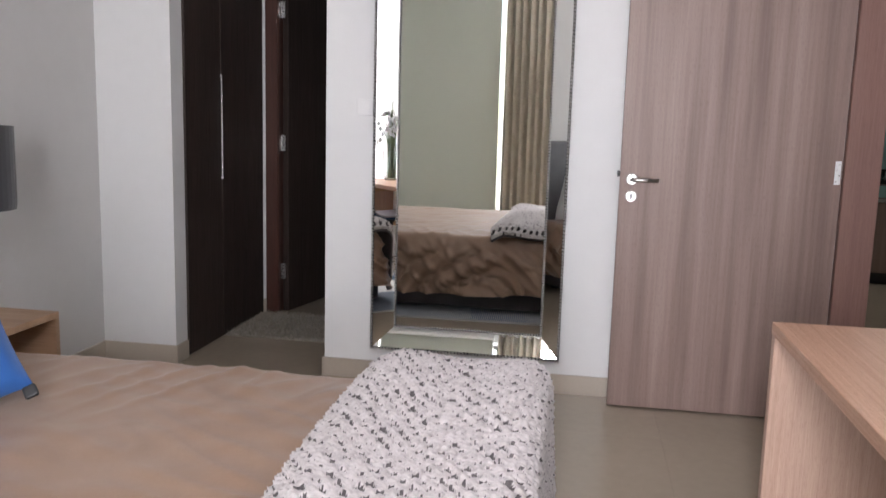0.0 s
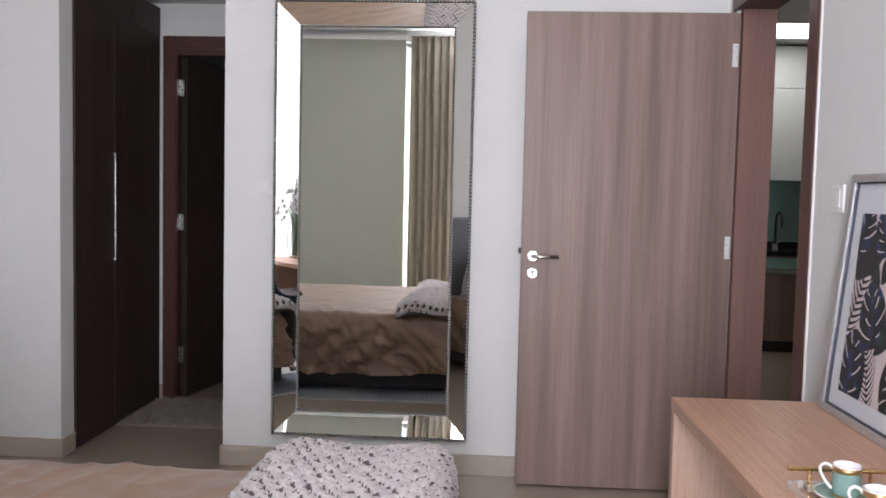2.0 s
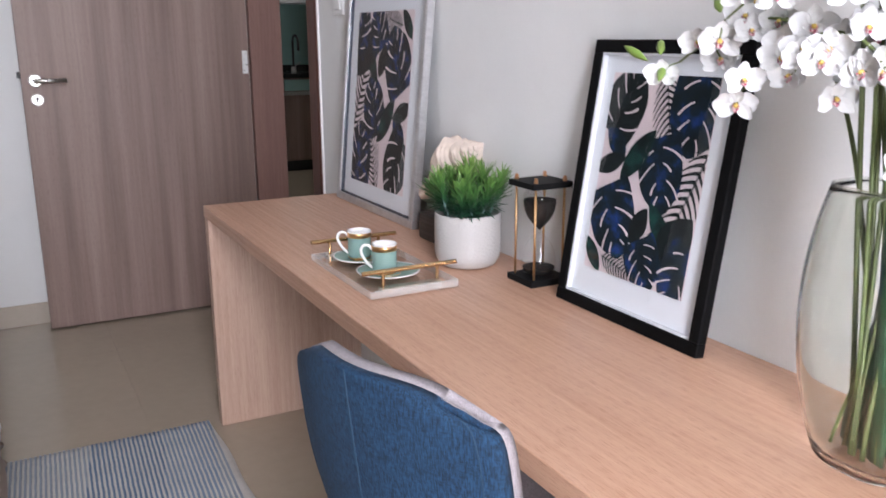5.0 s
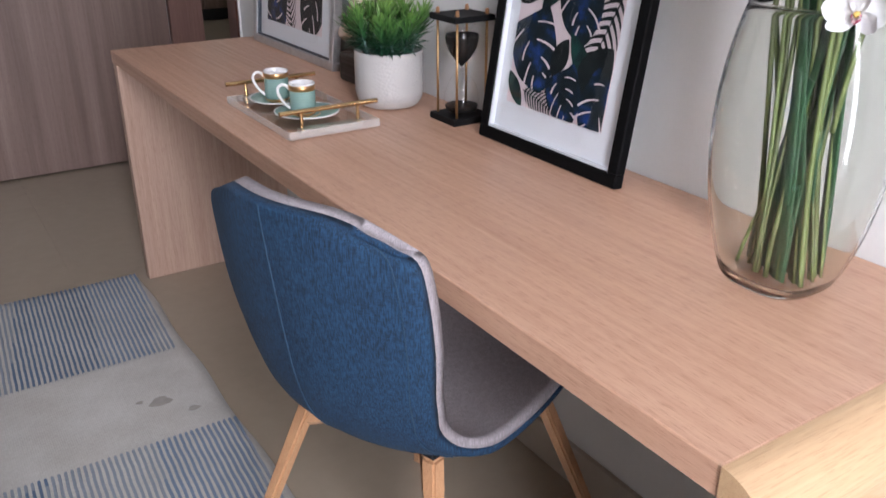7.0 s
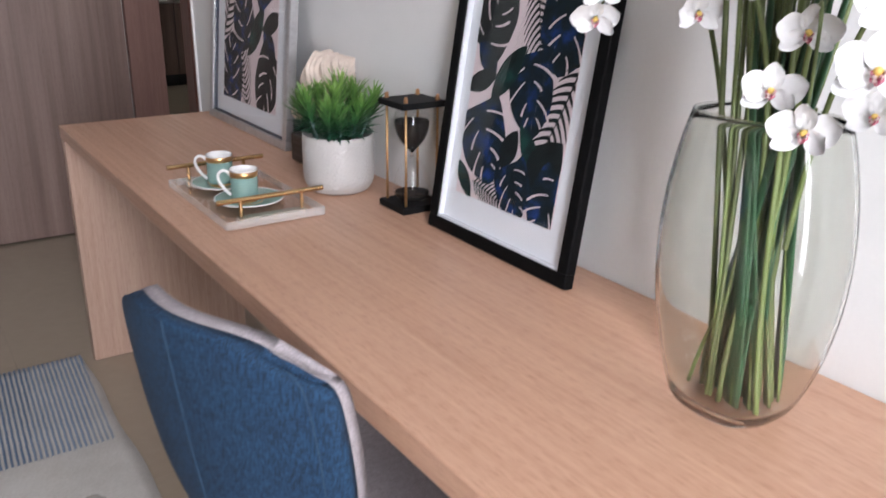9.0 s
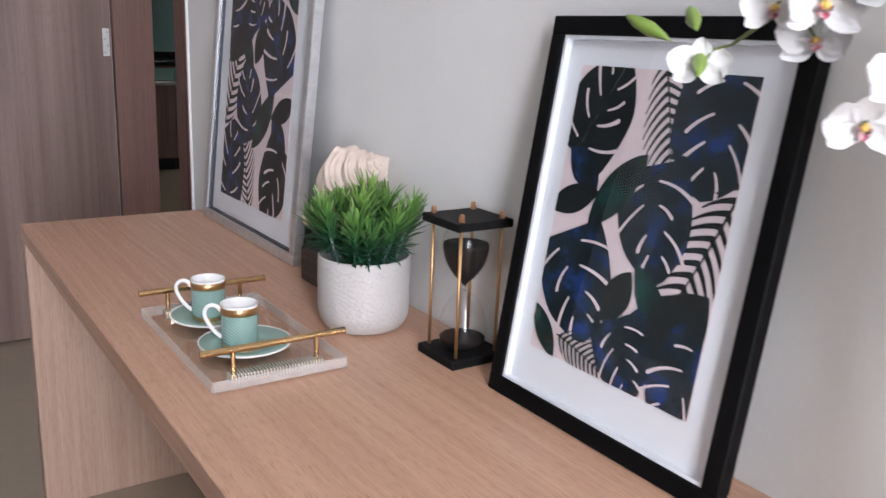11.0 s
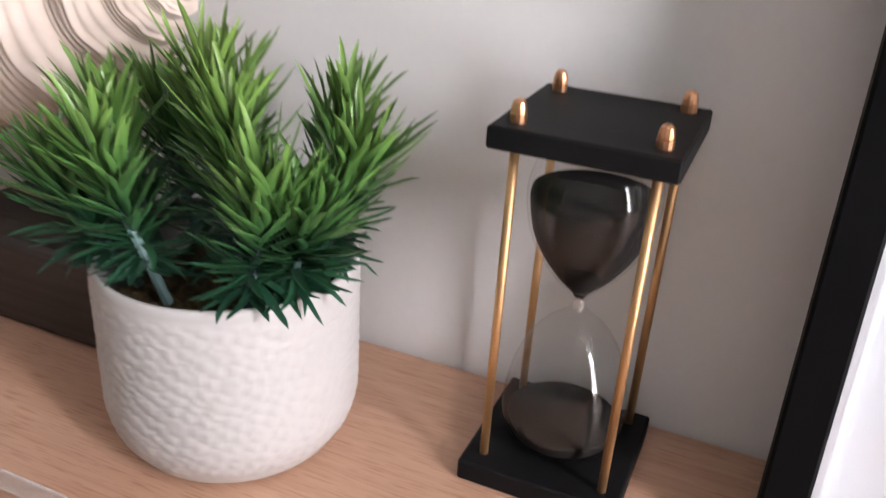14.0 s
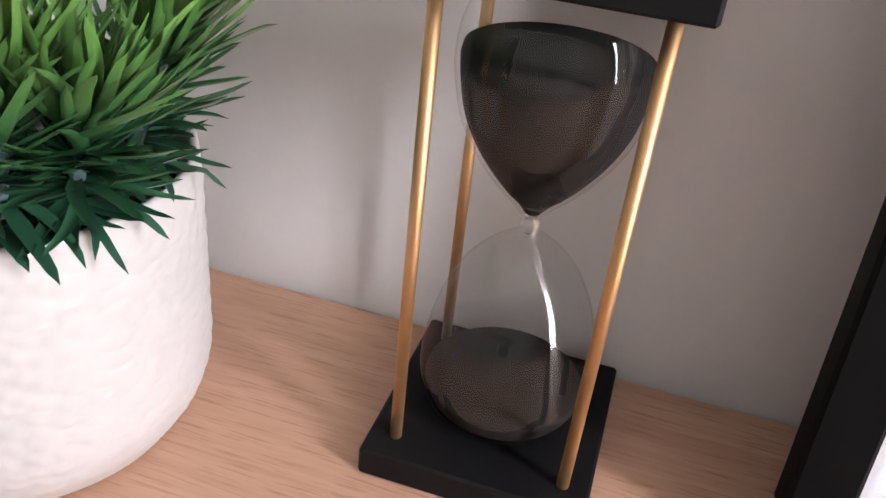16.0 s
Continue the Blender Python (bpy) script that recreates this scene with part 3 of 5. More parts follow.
for _k, _x in enumerate((0.75, 1.35, 1.95)):
    base = thing("kitchen_base_unit", (_x, 3.6, 0), "grey-brown wood-grain kitchen base cupboard", "cupboard", "kitchen base cupboards")
    part("body", box(0, 0.596, 0.02, 0.6, 0.1, 0.86), M_DOOR, base)
    part("plinth", box(0, 0.596, 0.06, 0.58, 0, 0.1), M_BLACK, base)
    part("door", box(0.002, 0.594, 0.0, 0.019, 0.11, 0.70, 0.0015, 1), M_DOOR, base)
    # the teal reflected in this glossy front is put into its colour
    part("drawer_front", box(0.002, 0.594, 0.0, 0.019, 0.745, 0.845, 0.0015, 1), M_TEAL, base, "drawer front coloured with a pale teal reflection")
    part("grip_rail", box(0.002, 0.594, -0.012, 0.019, 0.705, 0.735, 0.003, 1), M_STEEL, base, "steel grip rail")
    wall_unit = thing("kitchen_wall_unit", (_x, 3.85, 1.53), "matt white handleless kitchen wall cupboard", "cupboard", "kitchen wall cupboards")
    part("body", box(0, 0.596, 0.02, 0.35, 0.0, 0.82), M_KUP, wall_unit)
    part("door", box(0.002, 0.594, 0.0, 0.019, -0.002, 0.82, 0.0015, 1), M_KUP, wall_unit)
    part("filler_panel", box(0, 0.596, 0.005, 0.35, 0.826, 1.2), M_KUP, wall_unit)
top = thing("kitchen_worktop", (0.75, 3.58, 0.86), "polished black stone kitchen worktop", "worktop")
part("slab", box(0, 1.8, 0, 0.62, 0.0, 0.04, 0.003, 1), M_COUNTER, top)
part("upstand", box(0, 1.8, 0.59, 0.62, 0.041, 0.10, 0.002, 1), M_COUNTER, top)
struct("splashback", box(0.75, 2.55, 4.19, 4.199, 0.90, 1.6), M_TEAL, "pale teal glass kitchen splashback", "splashback")
tap = thing("kitchen_tap", (1.56, 3.95, 0.90), "dark steel gooseneck kitchen tap", "tap")
part("base", lathe([(0, 0.05), (0.022, 0.05), (0.025, 0), (0, 0)], 20), M_STEEL, tap)
part("spout", tube([(0, 0, 0.04), (0, 0, 0.26)] + [(0, -0.08 + 0.08 * math.cos(a), 0.26 + 0.08 * math.sin(a)) for a in [math.pi * i / 8 for i in range(1, 9)]] + [(0, -0.16, 0.2)], 0.011, 10), M_BLACK, tap, smooth=True)
part("lever", tube([(0.02, 0, 0.06), (0.07, 0, 0.09)], 0.006, 8), M_STEEL, tap)


# ---- bed ----
BX0, BX1, BY0, BY1, BZ = -3.40, -1.17, -3.35, -1.60, 0.53
bed = thing("bed", ((BX0 + BX1) / 2, (BY0 + BY1) / 2, 0), "double bed with charcoal upholstered base against the wall", "bed")
_hx, _hy = (BX1 - BX0) / 2, (BY1 - BY0) / 2
part("base", box(-_hx, _hx - 0.02, -_hy + 0.02, _hy - 0.02, 0.03, 0.30, 0.02), M_BEDBASE, bed)
part("mattress", box(-_hx, _hx - 0.03, -_hy + 0.03, _hy - 0.03, 0.301, BZ - 0.02, 0.05, 4), M_LINEN, bed, smooth=True)
part("headboard", box(-_hx - 0.07, -_hx - 0.002, -_hy - 0.05, _hy + 0.05, 0.02, 1.15, 0.02), M_HEAD, bed)
for _x in (-_hx + 0.1, _hx - 0.15):
    for _y in (-_hy + 0.12, _hy - 0.12):
        part("foot", box(_x, _x + 0.05, _y - 0.025, _y + 0.025, 0, 0.03), M_BLACK, bed)


def drape_z(s, flat, r, drop):
    """Arc length s over an edge: distance out and fall."""
    if s <= flat:
        return s, 0.0
    q = (s - flat) / r
    if q < math.pi / 2:
        return flat + r * math.sin(q), r * (1 - math.cos(q))
    return flat + r + 0.06 * (s - flat - r * math.pi / 2), r + (s - flat - r * math.pi / 2)


def blanket(u, v):
    s = u * (2.2 + 0.38) - 0.0
    w = abs(v - 0.5) * 2 * (0.86 + 0.40)
    sx, fx = drape_z(s, 2.12, 0.07, 0.38)
    sy, fy = drape_z(w, 0.83, 0.06, 0.40)
    x, y = BX0 + sx, (BY0 + BY1) / 2 + math.copysign(sy, v - 0.5)
    fall = max(fx, fy) + 0.25 * min(fx, fy)
    out = min(1.0, fall / 0.12)
    p = Vector((x * 3.2 + y * 1.7, y * 5.5 - x * 1.2, 0.3))
    q = noise.noise(p) * 0.5 + noise.noise(p * 2.3) * 0.3
    w = x * 10 + fall * 17 * math.sin(x * 2.6 + 0.3) + 2.2 * noise.noise(Vector((x * 1.7, fall * 2, 5)))
    fold = (abs(math.sin(w)) ** 0.8 - 0.5) * 0.085 * out * min(1, fall / 0.22) + (0.018 * noise.noise(Vector((x * 9, fall * 14, 3))) + 0.045 * (1 - abs(noise.noise(Vector((x * 8 - fall * 9, fall * 3 + x * 1.5, 8))))) ** 8) * out
    edge = math.exp(-((y - BY1 + 0.12) / 0.30) ** 2) * math.exp(-((x + 2.15) / 0.42) ** 2)
    z = BZ + 0.010 * edge * (1 - abs(noise.noise(Vector((x * 9 - y * 4.0, x * 1.2 + y * 1.6, 6))))) ** 5 * (1 - 0.8 * out) + 0.013 * q * (1 - 0.7 * out) - min(fall, 0.44) + 0.008 * (1 - abs(noise.noise(Vector((x * 5 + y * 9, y * 2.0 - x * 1.5, 2))))) ** 5 * (1 - out) * min(1, max(0, (x + 2.9) * 0.9))
    if fx > fy:
        return Vector((x + fold, y, max(z, 0.1)))
    return Vector((x, y + math.copysign(fold + 0.01 * q * out, v - 0.5), max(z, 0.125 + 0.03 * math.sin(x * 4.3 + 1))))


bl = tagged(new("blanket", mesh_of("blanket", sheet(190, 170, blanket), M_VELVET, True)), "creased tan velvet blanket draped over the bed", "blanket")


def throw_at(s, y):
    """The chunky throw's surface over the foot of the bed."""
    sx, fx = drape_z(s, 0.44, 0.07, 0.3)
    far = max(0.0, y + 1.58)
    z = 0.592 - fx - far * far * 14 + 0.008 * math.sin(y * 7 + s * 5) + 0.006 * math.sin(s * 17)
    z -= 0.035 * max(0, 0.08 - s) / 0.08
    return Vector((-1.655 + sx + 0.02 * math.sin(y * 4.0) * (1 if s < 0.3 else 0.4), y - 0.02 * math.sin(s * 9), z))


def knit(nu=230, nv=430):
    """The throw's face: plump yarn between staggered rows of small slanted gaps, their shade painted dark."""
    verts, faces, dark, pits = [], [], [], []
    for i in range(nu + 1):
        for j in range(nv + 1):
            s = 0.83 * i / nu
            y = -1.525 - 1.66 * j / nv
            edge = 0.012 * noise.noise(Vector((y * 14, s * 14, 3)))
            p = throw_at(max(0, s + (edge if i in (0, 1, 2) else 0)), y)
            e = (throw_at(s + 0.01, y) - p).normalized()
            f = (throw_at(s, y - 0.01) - p).normalized()
            n = e.cross(f)
            if n.dot(Vector((0.6, 0, 0.8))) < 0:
                n = -n
            wob = 0.010 * noise.noise(Vector((s * 9, y * 9, 7)))
            a, b = (s + wob) / 0.040, (y + wob * 0.8) / 0.034
            k = math.floor(b)
            a2 = a + (0.5 if k % 2 else 0.0)
            da, db = (a2 - math.floor(a2) - 0.5) * 0.040, (b - k - 0.5) * 0.034
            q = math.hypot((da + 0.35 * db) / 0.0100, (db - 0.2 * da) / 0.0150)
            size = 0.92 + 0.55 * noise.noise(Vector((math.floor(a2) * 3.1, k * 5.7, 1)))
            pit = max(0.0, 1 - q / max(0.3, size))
            h = 0.012 + 0.006 * math.cos(2 * math.pi * da / 0.040) * math.cos(2 * math.pi * db / 0.034) * -1 + 0.004 * noise.noise(Vector((s * 90, y * 90, 0))) - 0.022 * min(1, pit * 1.8)
            if i == 0 or j == 0:
                h = -0.012
            verts.append(p + n * h)
            pits.append(pit)
    for i in range(nu):
        for j in range(nv):
            k = i * (nv + 1) + j
            faces.append((k, k + nv + 1, k + nv + 2, k + 1))
            # faces down in a gap take the dark colour, as painted shade
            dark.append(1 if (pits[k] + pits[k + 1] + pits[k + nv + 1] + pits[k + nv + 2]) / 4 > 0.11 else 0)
    me = bpy.data.meshes.new("tmp")
    me.from_pydata(verts, [], faces)
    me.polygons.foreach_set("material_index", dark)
    bm = bmesh.new()
    bm.from_mesh(me)
    bpy.data.meshes.remove(me)
    return bm


throw = thing("throw_blanket", (0, 0, 0), "chunky knitted pinkish white throw over the bed's foot", "throw")
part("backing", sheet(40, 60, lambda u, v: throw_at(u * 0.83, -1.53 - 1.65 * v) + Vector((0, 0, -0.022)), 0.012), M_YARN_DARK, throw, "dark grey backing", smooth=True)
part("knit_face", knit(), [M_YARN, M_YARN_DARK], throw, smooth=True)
# fringe tufts along the hanging side
for _k in range(26):
    _p = throw_at(0.83, -1.56 - 0.062 * _k)
    part("tassel", tube([_p + Vector((0.006, 0, 0.02)), _p + Vector((0.012, 0.004 * math.sin(_k * 2.1), -0.02)), _p + Vector((0.006, 0.01 * math.sin(_k * 3.3), -0.055))], [0.008, 0.009, 0.004], 8), M_YARN, throw, smooth=True)


def pillow(name, loc, rot, w, h, d, mat, label, cat="cushion", trim=None):
    """A soft square cushion: two bulged faces that meet in a seam with drawn-in sides."""
    ob = thing(name, loc, label, cat)
    ob.rotation_euler = [radians(a) for a in rot]

    def face(sgn):
        def f(u, v):
            a, b = 2 * u - 1, 2 * v - 1
            t = max(0, (1 - a ** 4) * (1 - b ** 4)) ** 0.45
            pinch = 1 - 0.06 * (1 - abs(a) ** 2) * abs(b) ** 3
            pin2 = 1 - 0.06 * (1 - abs(b) ** 2) * abs(a) ** 3
            return Vector((a * w / 2 * pin2, sgn * d / 2 * t * (1 + 0.1 * noise.noise(Vector((a * 2, b * 2, sgn)))), b * h / 2 * pinch))
        return f
    for sgn in (-1, 1):
        part("face", sheet(24, 24, face(sgn)), mat, ob, smooth=True)
    if trim:
        for cx in (-1, 1):
            for cz in (-1, 1):
                part("corner_tab", box(cx * w / 2 - 0.03, cx * w / 2 + 0.004, -0.008, 0.008, cz * h / 2 - 0.03, cz * h / 2 + 0.004, 0.006), trim, ob)
    return ob


cu = pillow("cushion", (-2.67, -2.14, 0.66), (-38, -22, 36), 0.38, 0.36, 0.13, M_BLUE, "royal blue cushion with a white looped motif on the bed", trim=M_BLACK)
part("motif", tube([(0.11 + 0.05 * math.cos(a) * (1 - 0.25 * math.sin(a)), -0.058, -0.02 + 0.06 * math.sin(a)) for a in [2 * math.pi * i / 24 for i in range(25)]], 0.004, 6), M_WHITE, cu, "white looped cord motif")
pillow("pillow", (-3.2, -2.0, 0.75), (18, 0, 90), 0.66, 0.44, 0.18, M_LINEN, "plump white pillow against the headboard", "pillow")
pillow("pillow", (-3.2, -2.85, 0.75), (18, 0, 90), 0.66, 0.44, 0.18, M_LINEN, "plump white pillow against the headboard", "pillow")
pillow("cushion", (-3.03, -2.75, 0.74), (20, 0, 90), 0.44, 0.42, 0.15, M_GREENC, "dark teal velvet cushion propped on the bed")

# bedside table and lamp, wall art over the bed
bt = thing("bedside_table", (-3.345, -1.13, 0), "open oak bedside table beside the bed", "bedside table")
part("top", box(-0.18, 0.18, -0.24, 0.24, 0.445, 0.472, 0.003), M_NIGHT, bt)
part("side", box(-0.18, 0.18, -0.24, -0.215, 0.12, 0.4445, 0.002), M_NIGHT, bt)
part("side", box(-0.18, 0.18, 0.215, 0.24, 0.12, 0.4445, 0.002), M_NIGHT, bt)
part("back", box(-0.178, -0.165, -0.2145, 0.2145, 0.12, 0.4445), M_NIGHT, bt)
part("drawer", box(-0.16, 0.165, -0.213, 0.213, 0.14, 0.29, 0.002), M_NIGHT, bt)
for _x in (-0.15, 0.15):
    for _y in (-0.2, 0.2):
        part("leg", tube([(_x, _y, 0.14), (_x, _y, 0)], [0.018, 0.012], 12), M_NIGHT, bt)
lamp = thing("table_lamp", (-3.325, -1.16, 0.472), "table lamp with black drum shade", "lamp")
part("stem", lathe([(0, 0.5), (0.008, 0.5), (0.01, 0.1), (0.03, 0.06), (0.06, 0.02), (0.065, 0), (0, 0)], 24), M_BRASS, lamp, smooth=True)
part("shade", lathe([(0.155, 0.44), (0.158, 0.46), (0.158, 0.75), (0.155, 0.75), (0.155, 0.44)], 40), M_SHADE, lamp, smooth=False)

# ---- rug ----
RX0, RX1, RY1, RY0 = -2.5, -0.523, -1.356, -3.45
M_RUGW = cloth("cream_rug_pile", (0.42, 0.40, 0.36), (0.61, 0.595, 0.56), 420, 7, 0.95, 0.15, 0.8)
M_RUGB = cloth("slate_blue_rug_rib", (0.075, 0.12, 0.20), (0.13, 0.19, 0.29), 420, 9, 0.95, 0.1, 0.8)
M_RUGM = cloth("soft_blue_rug_rib", (0.13, 0.185, 0.27), (0.21, 0.27, 0.37), 420, 9, 0.95, 0.1, 0.8)
M_RUGL = cloth("pale_grey_blue_rug_rib", (0.20, 0.235, 0.285), (0.30, 0.335, 0.385), 420, 9, 0.95, 0.1, 0.8)
M_STAIN = plain("faint_grey_stain", (0.36, 0.335, 0.30), 0.95, vary=0.2, scale=60)
rug = thing("rug", (0, 0, 0), "cream rug with ribbed blue geometric bands on the floor", "rug")
part("woven_ground", sheet(60, 60, lambda u, v: Vector((RX0 + (RX1 - RX0) * u + 0.004 * math.sin(v * 30), RY0 + (RY1 - RY0) * v + 0.003 * math.sin(u * 40), 0.0095 + 0.001 * noise.noise(Vector((u * 30, v * 30, 0))))), 0.009), M_RUGW, rug, smooth=True)


def rib_colour(x, y, band):
    """Slanted colour blocks: 0 dark, 1 soft, 2 pale."""
    k = (-(x + 0.523) + 0.10 * (y - band[0])) % 0.86
    if band[2] == 0:
        return 1 if k < 0.15 else (0 if k < 0.36 else 2)
    if k < 0.19:
        return 1
    if k < 0.42:
        return 2
    return 0 if (k - 0.42) * 1.4 < abs(y - band[0]) + 0.02 else 2


for _c, (_mat, _lab) in enumerate(((M_RUGB, "slate blue ribs"), (M_RUGM, "soft blue ribs"), (M_RUGL, "pale ribs"))):
    _v, _f = [], []
    for _band in ((-1.362, -1.89, 0), (-2.28, -2.668, 1), (-3.06, -3.44, 0)):
        _n = int((RX1 - RX0) / 0.013)
        for _k in range(_n):
            _x = RX1 - 0.008 - _k * 0.013
            _seg = 14
            for _q in range(_seg):
                _ya = _band[0] + (_band[1] - _band[0]) * _q / _seg
                _yb = _band[0] + (_band[1] - _band[0]) * (_q + 1) / _seg
                if rib_colour(_x, (_ya + _yb) / 2, _band) != _c:
                    continue
                _b = len(_v)
                for _y in (_ya, _yb):
                    _o2 = 0.0006 * math.sin(_y * 70 + 2 * math.sin(_k * 0.4)) + 0.05 * (_y - _band[0])
                    for _dx, _z in ((-0.0036, 0.0085), (-0.0024, 0.0145), (0.0024, 0.0145), (0.0036, 0.0085)):
                        _v.append((_x + _dx + _o2, _y, _z))
                for _i2 in range(3):
                    _f.append((_b + _i2, _b + _i2 + 1, _b + 5 + _i2, _b + 4 + _i2))
    _me = bpy.data.meshes.new("ribs")
    _me.from_pydata(_v, [], _f)
    _bm = bmesh.new()
    _bm.from_mesh(_me)
    part("ribbed_weave", _bm, _mat, rug, _lab)
for _cx, _cy, _r in ((-0.66, -2.12, 0.026), (-0.705, -2.10, 0.009), (-0.60, -2.19, 0.014)):
    _bm = bmesh.new()
    _vs = [_bm.verts.new((_cx + _r * (1 + 0.25 * math.sin(3 * a + _cx * 90)) * math.cos(a), _cy + _r * 0.8 * math.sin(a), 0.0114)) for a in [2 * math.pi * i / 20 for i in range(20)]]
    _bm.faces.new(_vs)
    part("stain", _bm, M_STAIN, rug, "faint grey stain")

# ---- desk ----
DX, DYF, DYN, DZ, DT = -0.495, -1.36, -3.574, 0.72, 0.036
desk = thing("desk", (-0.25, -2.5, 0), "long light oak desk with waterfall ends along the wall", "desk")
part("desktop", box(DX + 0.25, 0.248, DYN + 2.5 + 0.0008, DYF + 2.5, DZ - DT, DZ, 0.0015, 1), M_DESK, desk)
part("end_panel", box(DX + 0.252, 0.246, DYF + 2.5 - 0.037, DYF + 2.5 - 0.001, 0, DZ - DT - 0.0005, 0.0015, 1), M_DESK_V, desk)
_ro, _ri = 0.056, 0.020
_out = [(DYN + 2.5 - _ro * math.sin(a), DZ - _ro + _ro * math.cos(a)) for a in [math.pi / 2 * i / 12 for i in range(13)]]
_inn = [(DYN + 2.5 - _ri * math.sin(a), DZ - DT - _ri + _ri * math.cos(a)) for a in [math.pi / 2 * i / 8 for i in range(9)]]
part("rounded_corner", prism(_out + [(_out[-1][0], 0.60), (_inn[-1][0], 0.60)] + _inn[::-1], 0, DX + 0.248, 0.248), M_BULL, desk, "solid oak rounded corner")
part("end_panel", box(DX + 0.252, 0.246, _out[-1][0] + 0.0015, _inn[-1][0] - 0.0015, 0, 0.5995, 0.0015, 1), M_DESK_V, desk)

# ---- chair ----
chair = thing("desk_chair", (-0.409, -2.947, 0), "blue upholstered shell chair with beech legs tucked under the desk", "chair", rz=16.2)
CW = 0.93      # the shell is a little narrower than its plan
_prof = [(0.215, 0.435, 0.165), (0.19, 0.447, 0.19), (0.10, 0.440, 0.212), (0.0, 0.428, 0.220), (-0.09, 0.427, 0.217), (-0.16, 0.445, 0.200), (-0.212, 0.492, 0.195), (-0.238, 0.555, 0.201), (-0.254, 0.64, 0.214), (-0.266, 0.73, 0.214), (-0.274, 0.795, 0.203), (-0.277, 0.826, 0.164)]


def prof_at(t):
    k = min(int(t * (len(_prof) - 1)), len(_prof) - 2)
    f = t * (len(_prof) - 1) - k
    p = [_prof[max(k - 1, 0)], _prof[k], _prof[k + 1], _prof[min(k + 2, len(_prof) - 1)]]
    return [0.5 * (2 * b + (c - a) * f + (2 * a - 5 * b + 4 * c - d) * f * f + (3 * b - a - 3 * c + d) * f ** 3) for a, b, c, d in zip(*p)]


def shell(off):
    def f(u, v):
        x, z, w = prof_at(u)
        xa, za, _ = prof_at(min(1, u + 0.01))
        xb, zb, _ = prof_at(max(0, u - 0.01))
        tx, tz = xa - xb, za - zb
        l = math.hypot(tx, tz)
        nx, nz = tz / l, -tx / l            # towards the sitter
        a = 2 * v - 1
        back = min(1, max(0, (u - 0.35) / 0.25))
        lift = (0.026 * (1 - back) + 0.056 * back) * abs(a) ** 2.1
        top = 0.048 * abs(a) ** 4 * ((u - 0.72) / 0.28) ** 2 if u > 0.72 else 0
        k = off * (1 - 0.25 * abs(a) ** 8)
        return Vector((x + nx * (lift + k), a * w * CW, z + nz * (lift + k) - top))
    return f


def closed_shell(o1, o2, nu=44, nv=30):
    """Front and back surface joined round the rim."""
    bm = bmesh.new()
    A = [[bm.verts.new(shell(o1)(i / nu, j / nv)) for j in range(nv + 1)] for i in range(nu + 1)]
    B = [[bm.verts.new(shell(o2)(i / nu, j / nv)) for j in range(nv + 1)] for i in range(nu + 1)]
    for i in range(nu):
        for j in range(nv):
            bm.faces.new((A[i][j], A[i + 1][j], A[i + 1][j + 1], A[i][j + 1]))
            bm.faces.new((B[i][j], B[i][j + 1], B[i + 1][j + 1], B[i + 1][j]))
    for i in range(nu):
        bm.faces.new((A[i][0], B[i][0], B[i + 1][0], A[i + 1][0]))
        bm.faces.new((A[i][nv], A[i + 1][nv], B[i + 1][nv], B[i][nv]))
    for j in range(nv):
        bm.faces.new((A[0][j], A[0][j + 1], B[0][j + 1], B[0][j]))
        bm.faces.new((A[nu][j], B[nu][j], B[nu][j + 1], A[nu][j + 1]))
    return bm


part("outer_shell", closed_shell(-0.016, 0.0), M_DENIM, chair, "blue woven outer shell", smooth=True)
part("inner_pad", closed_shell(0.0005, 0.020), M_FELT, chair, "light grey inner pad", smooth=True)
_seam = [shell(-0.0168)(0.46 + 0.54 * i / 30, 0.5) for i in range(31)]
part("centre_seam", tube(_seam, 0.0011, 6), M_THREAD, chair)
for _v2 in (0.055, 0.945):
    part("edge_seam", tube([shell(-0.0165)(0.42 + 0.54 * i / 30, _v2) for i in range(31)], 0.0009, 6), M_THREAD, chair)


def leg_bm(a, b, wa, wb):
    bm = bmesh.new()
    A, B = Vector(a), Vector(b)
    va = [bm.verts.new(A + Vector((dx * wa, dy * wa, 0))) for dx, dy in ((-1, -1), (1, -1), (1, 1), (-1, 1))]
    vb = [bm.verts.new(B + Vector((dx * wb, dy * wb, 0))) for dx, dy in ((-1, -1), (1, -1), (1, 1), (-1, 1))]
    bm.faces.new(va)
    bm.faces.new(vb[::-1])
    for k in range(4):
        j = (k + 1) % 4
        bm.faces.new((va[k], vb[k], vb[j], va[j]))
    bmesh.ops.bevel(bm, geom=bm.edges[:], offset=0.004, segments=2, affect="EDGES")
    return bm


for _sx, _sy in ((-1, -1), (-1, 1), (1, -1), (1, 1)):
    part("leg", leg_bm((_sx * 0.126, _sy * 0.128, 0.424), (_sx * 0.246, _sy * 0.246, 0.0), 0.0130, 0.0100), M_BEECH, chair)
    part("ferrule", leg_bm((_sx * 0.1232, _sy * 0.1252, 0.436), (_sx * 0.1258, _sy * 0.1278, 0.4245), 0.0135, 0.0135), M_BLACK, chair, "black leg ferrule")
    part("rail", tube([(_sx * 0.136, _sy * 0.138, 0.372), (_sx * 0.02, _sy * 0.02, 0.386)], 0.0165, 4), M_BEECH, chair)
part("hub", box(-0.05, 0.05, -0.05, 0.05, 0.37, 0.42, 0.006), M_BLACK, chair)


# ---- framed prints leaning on the wall ----


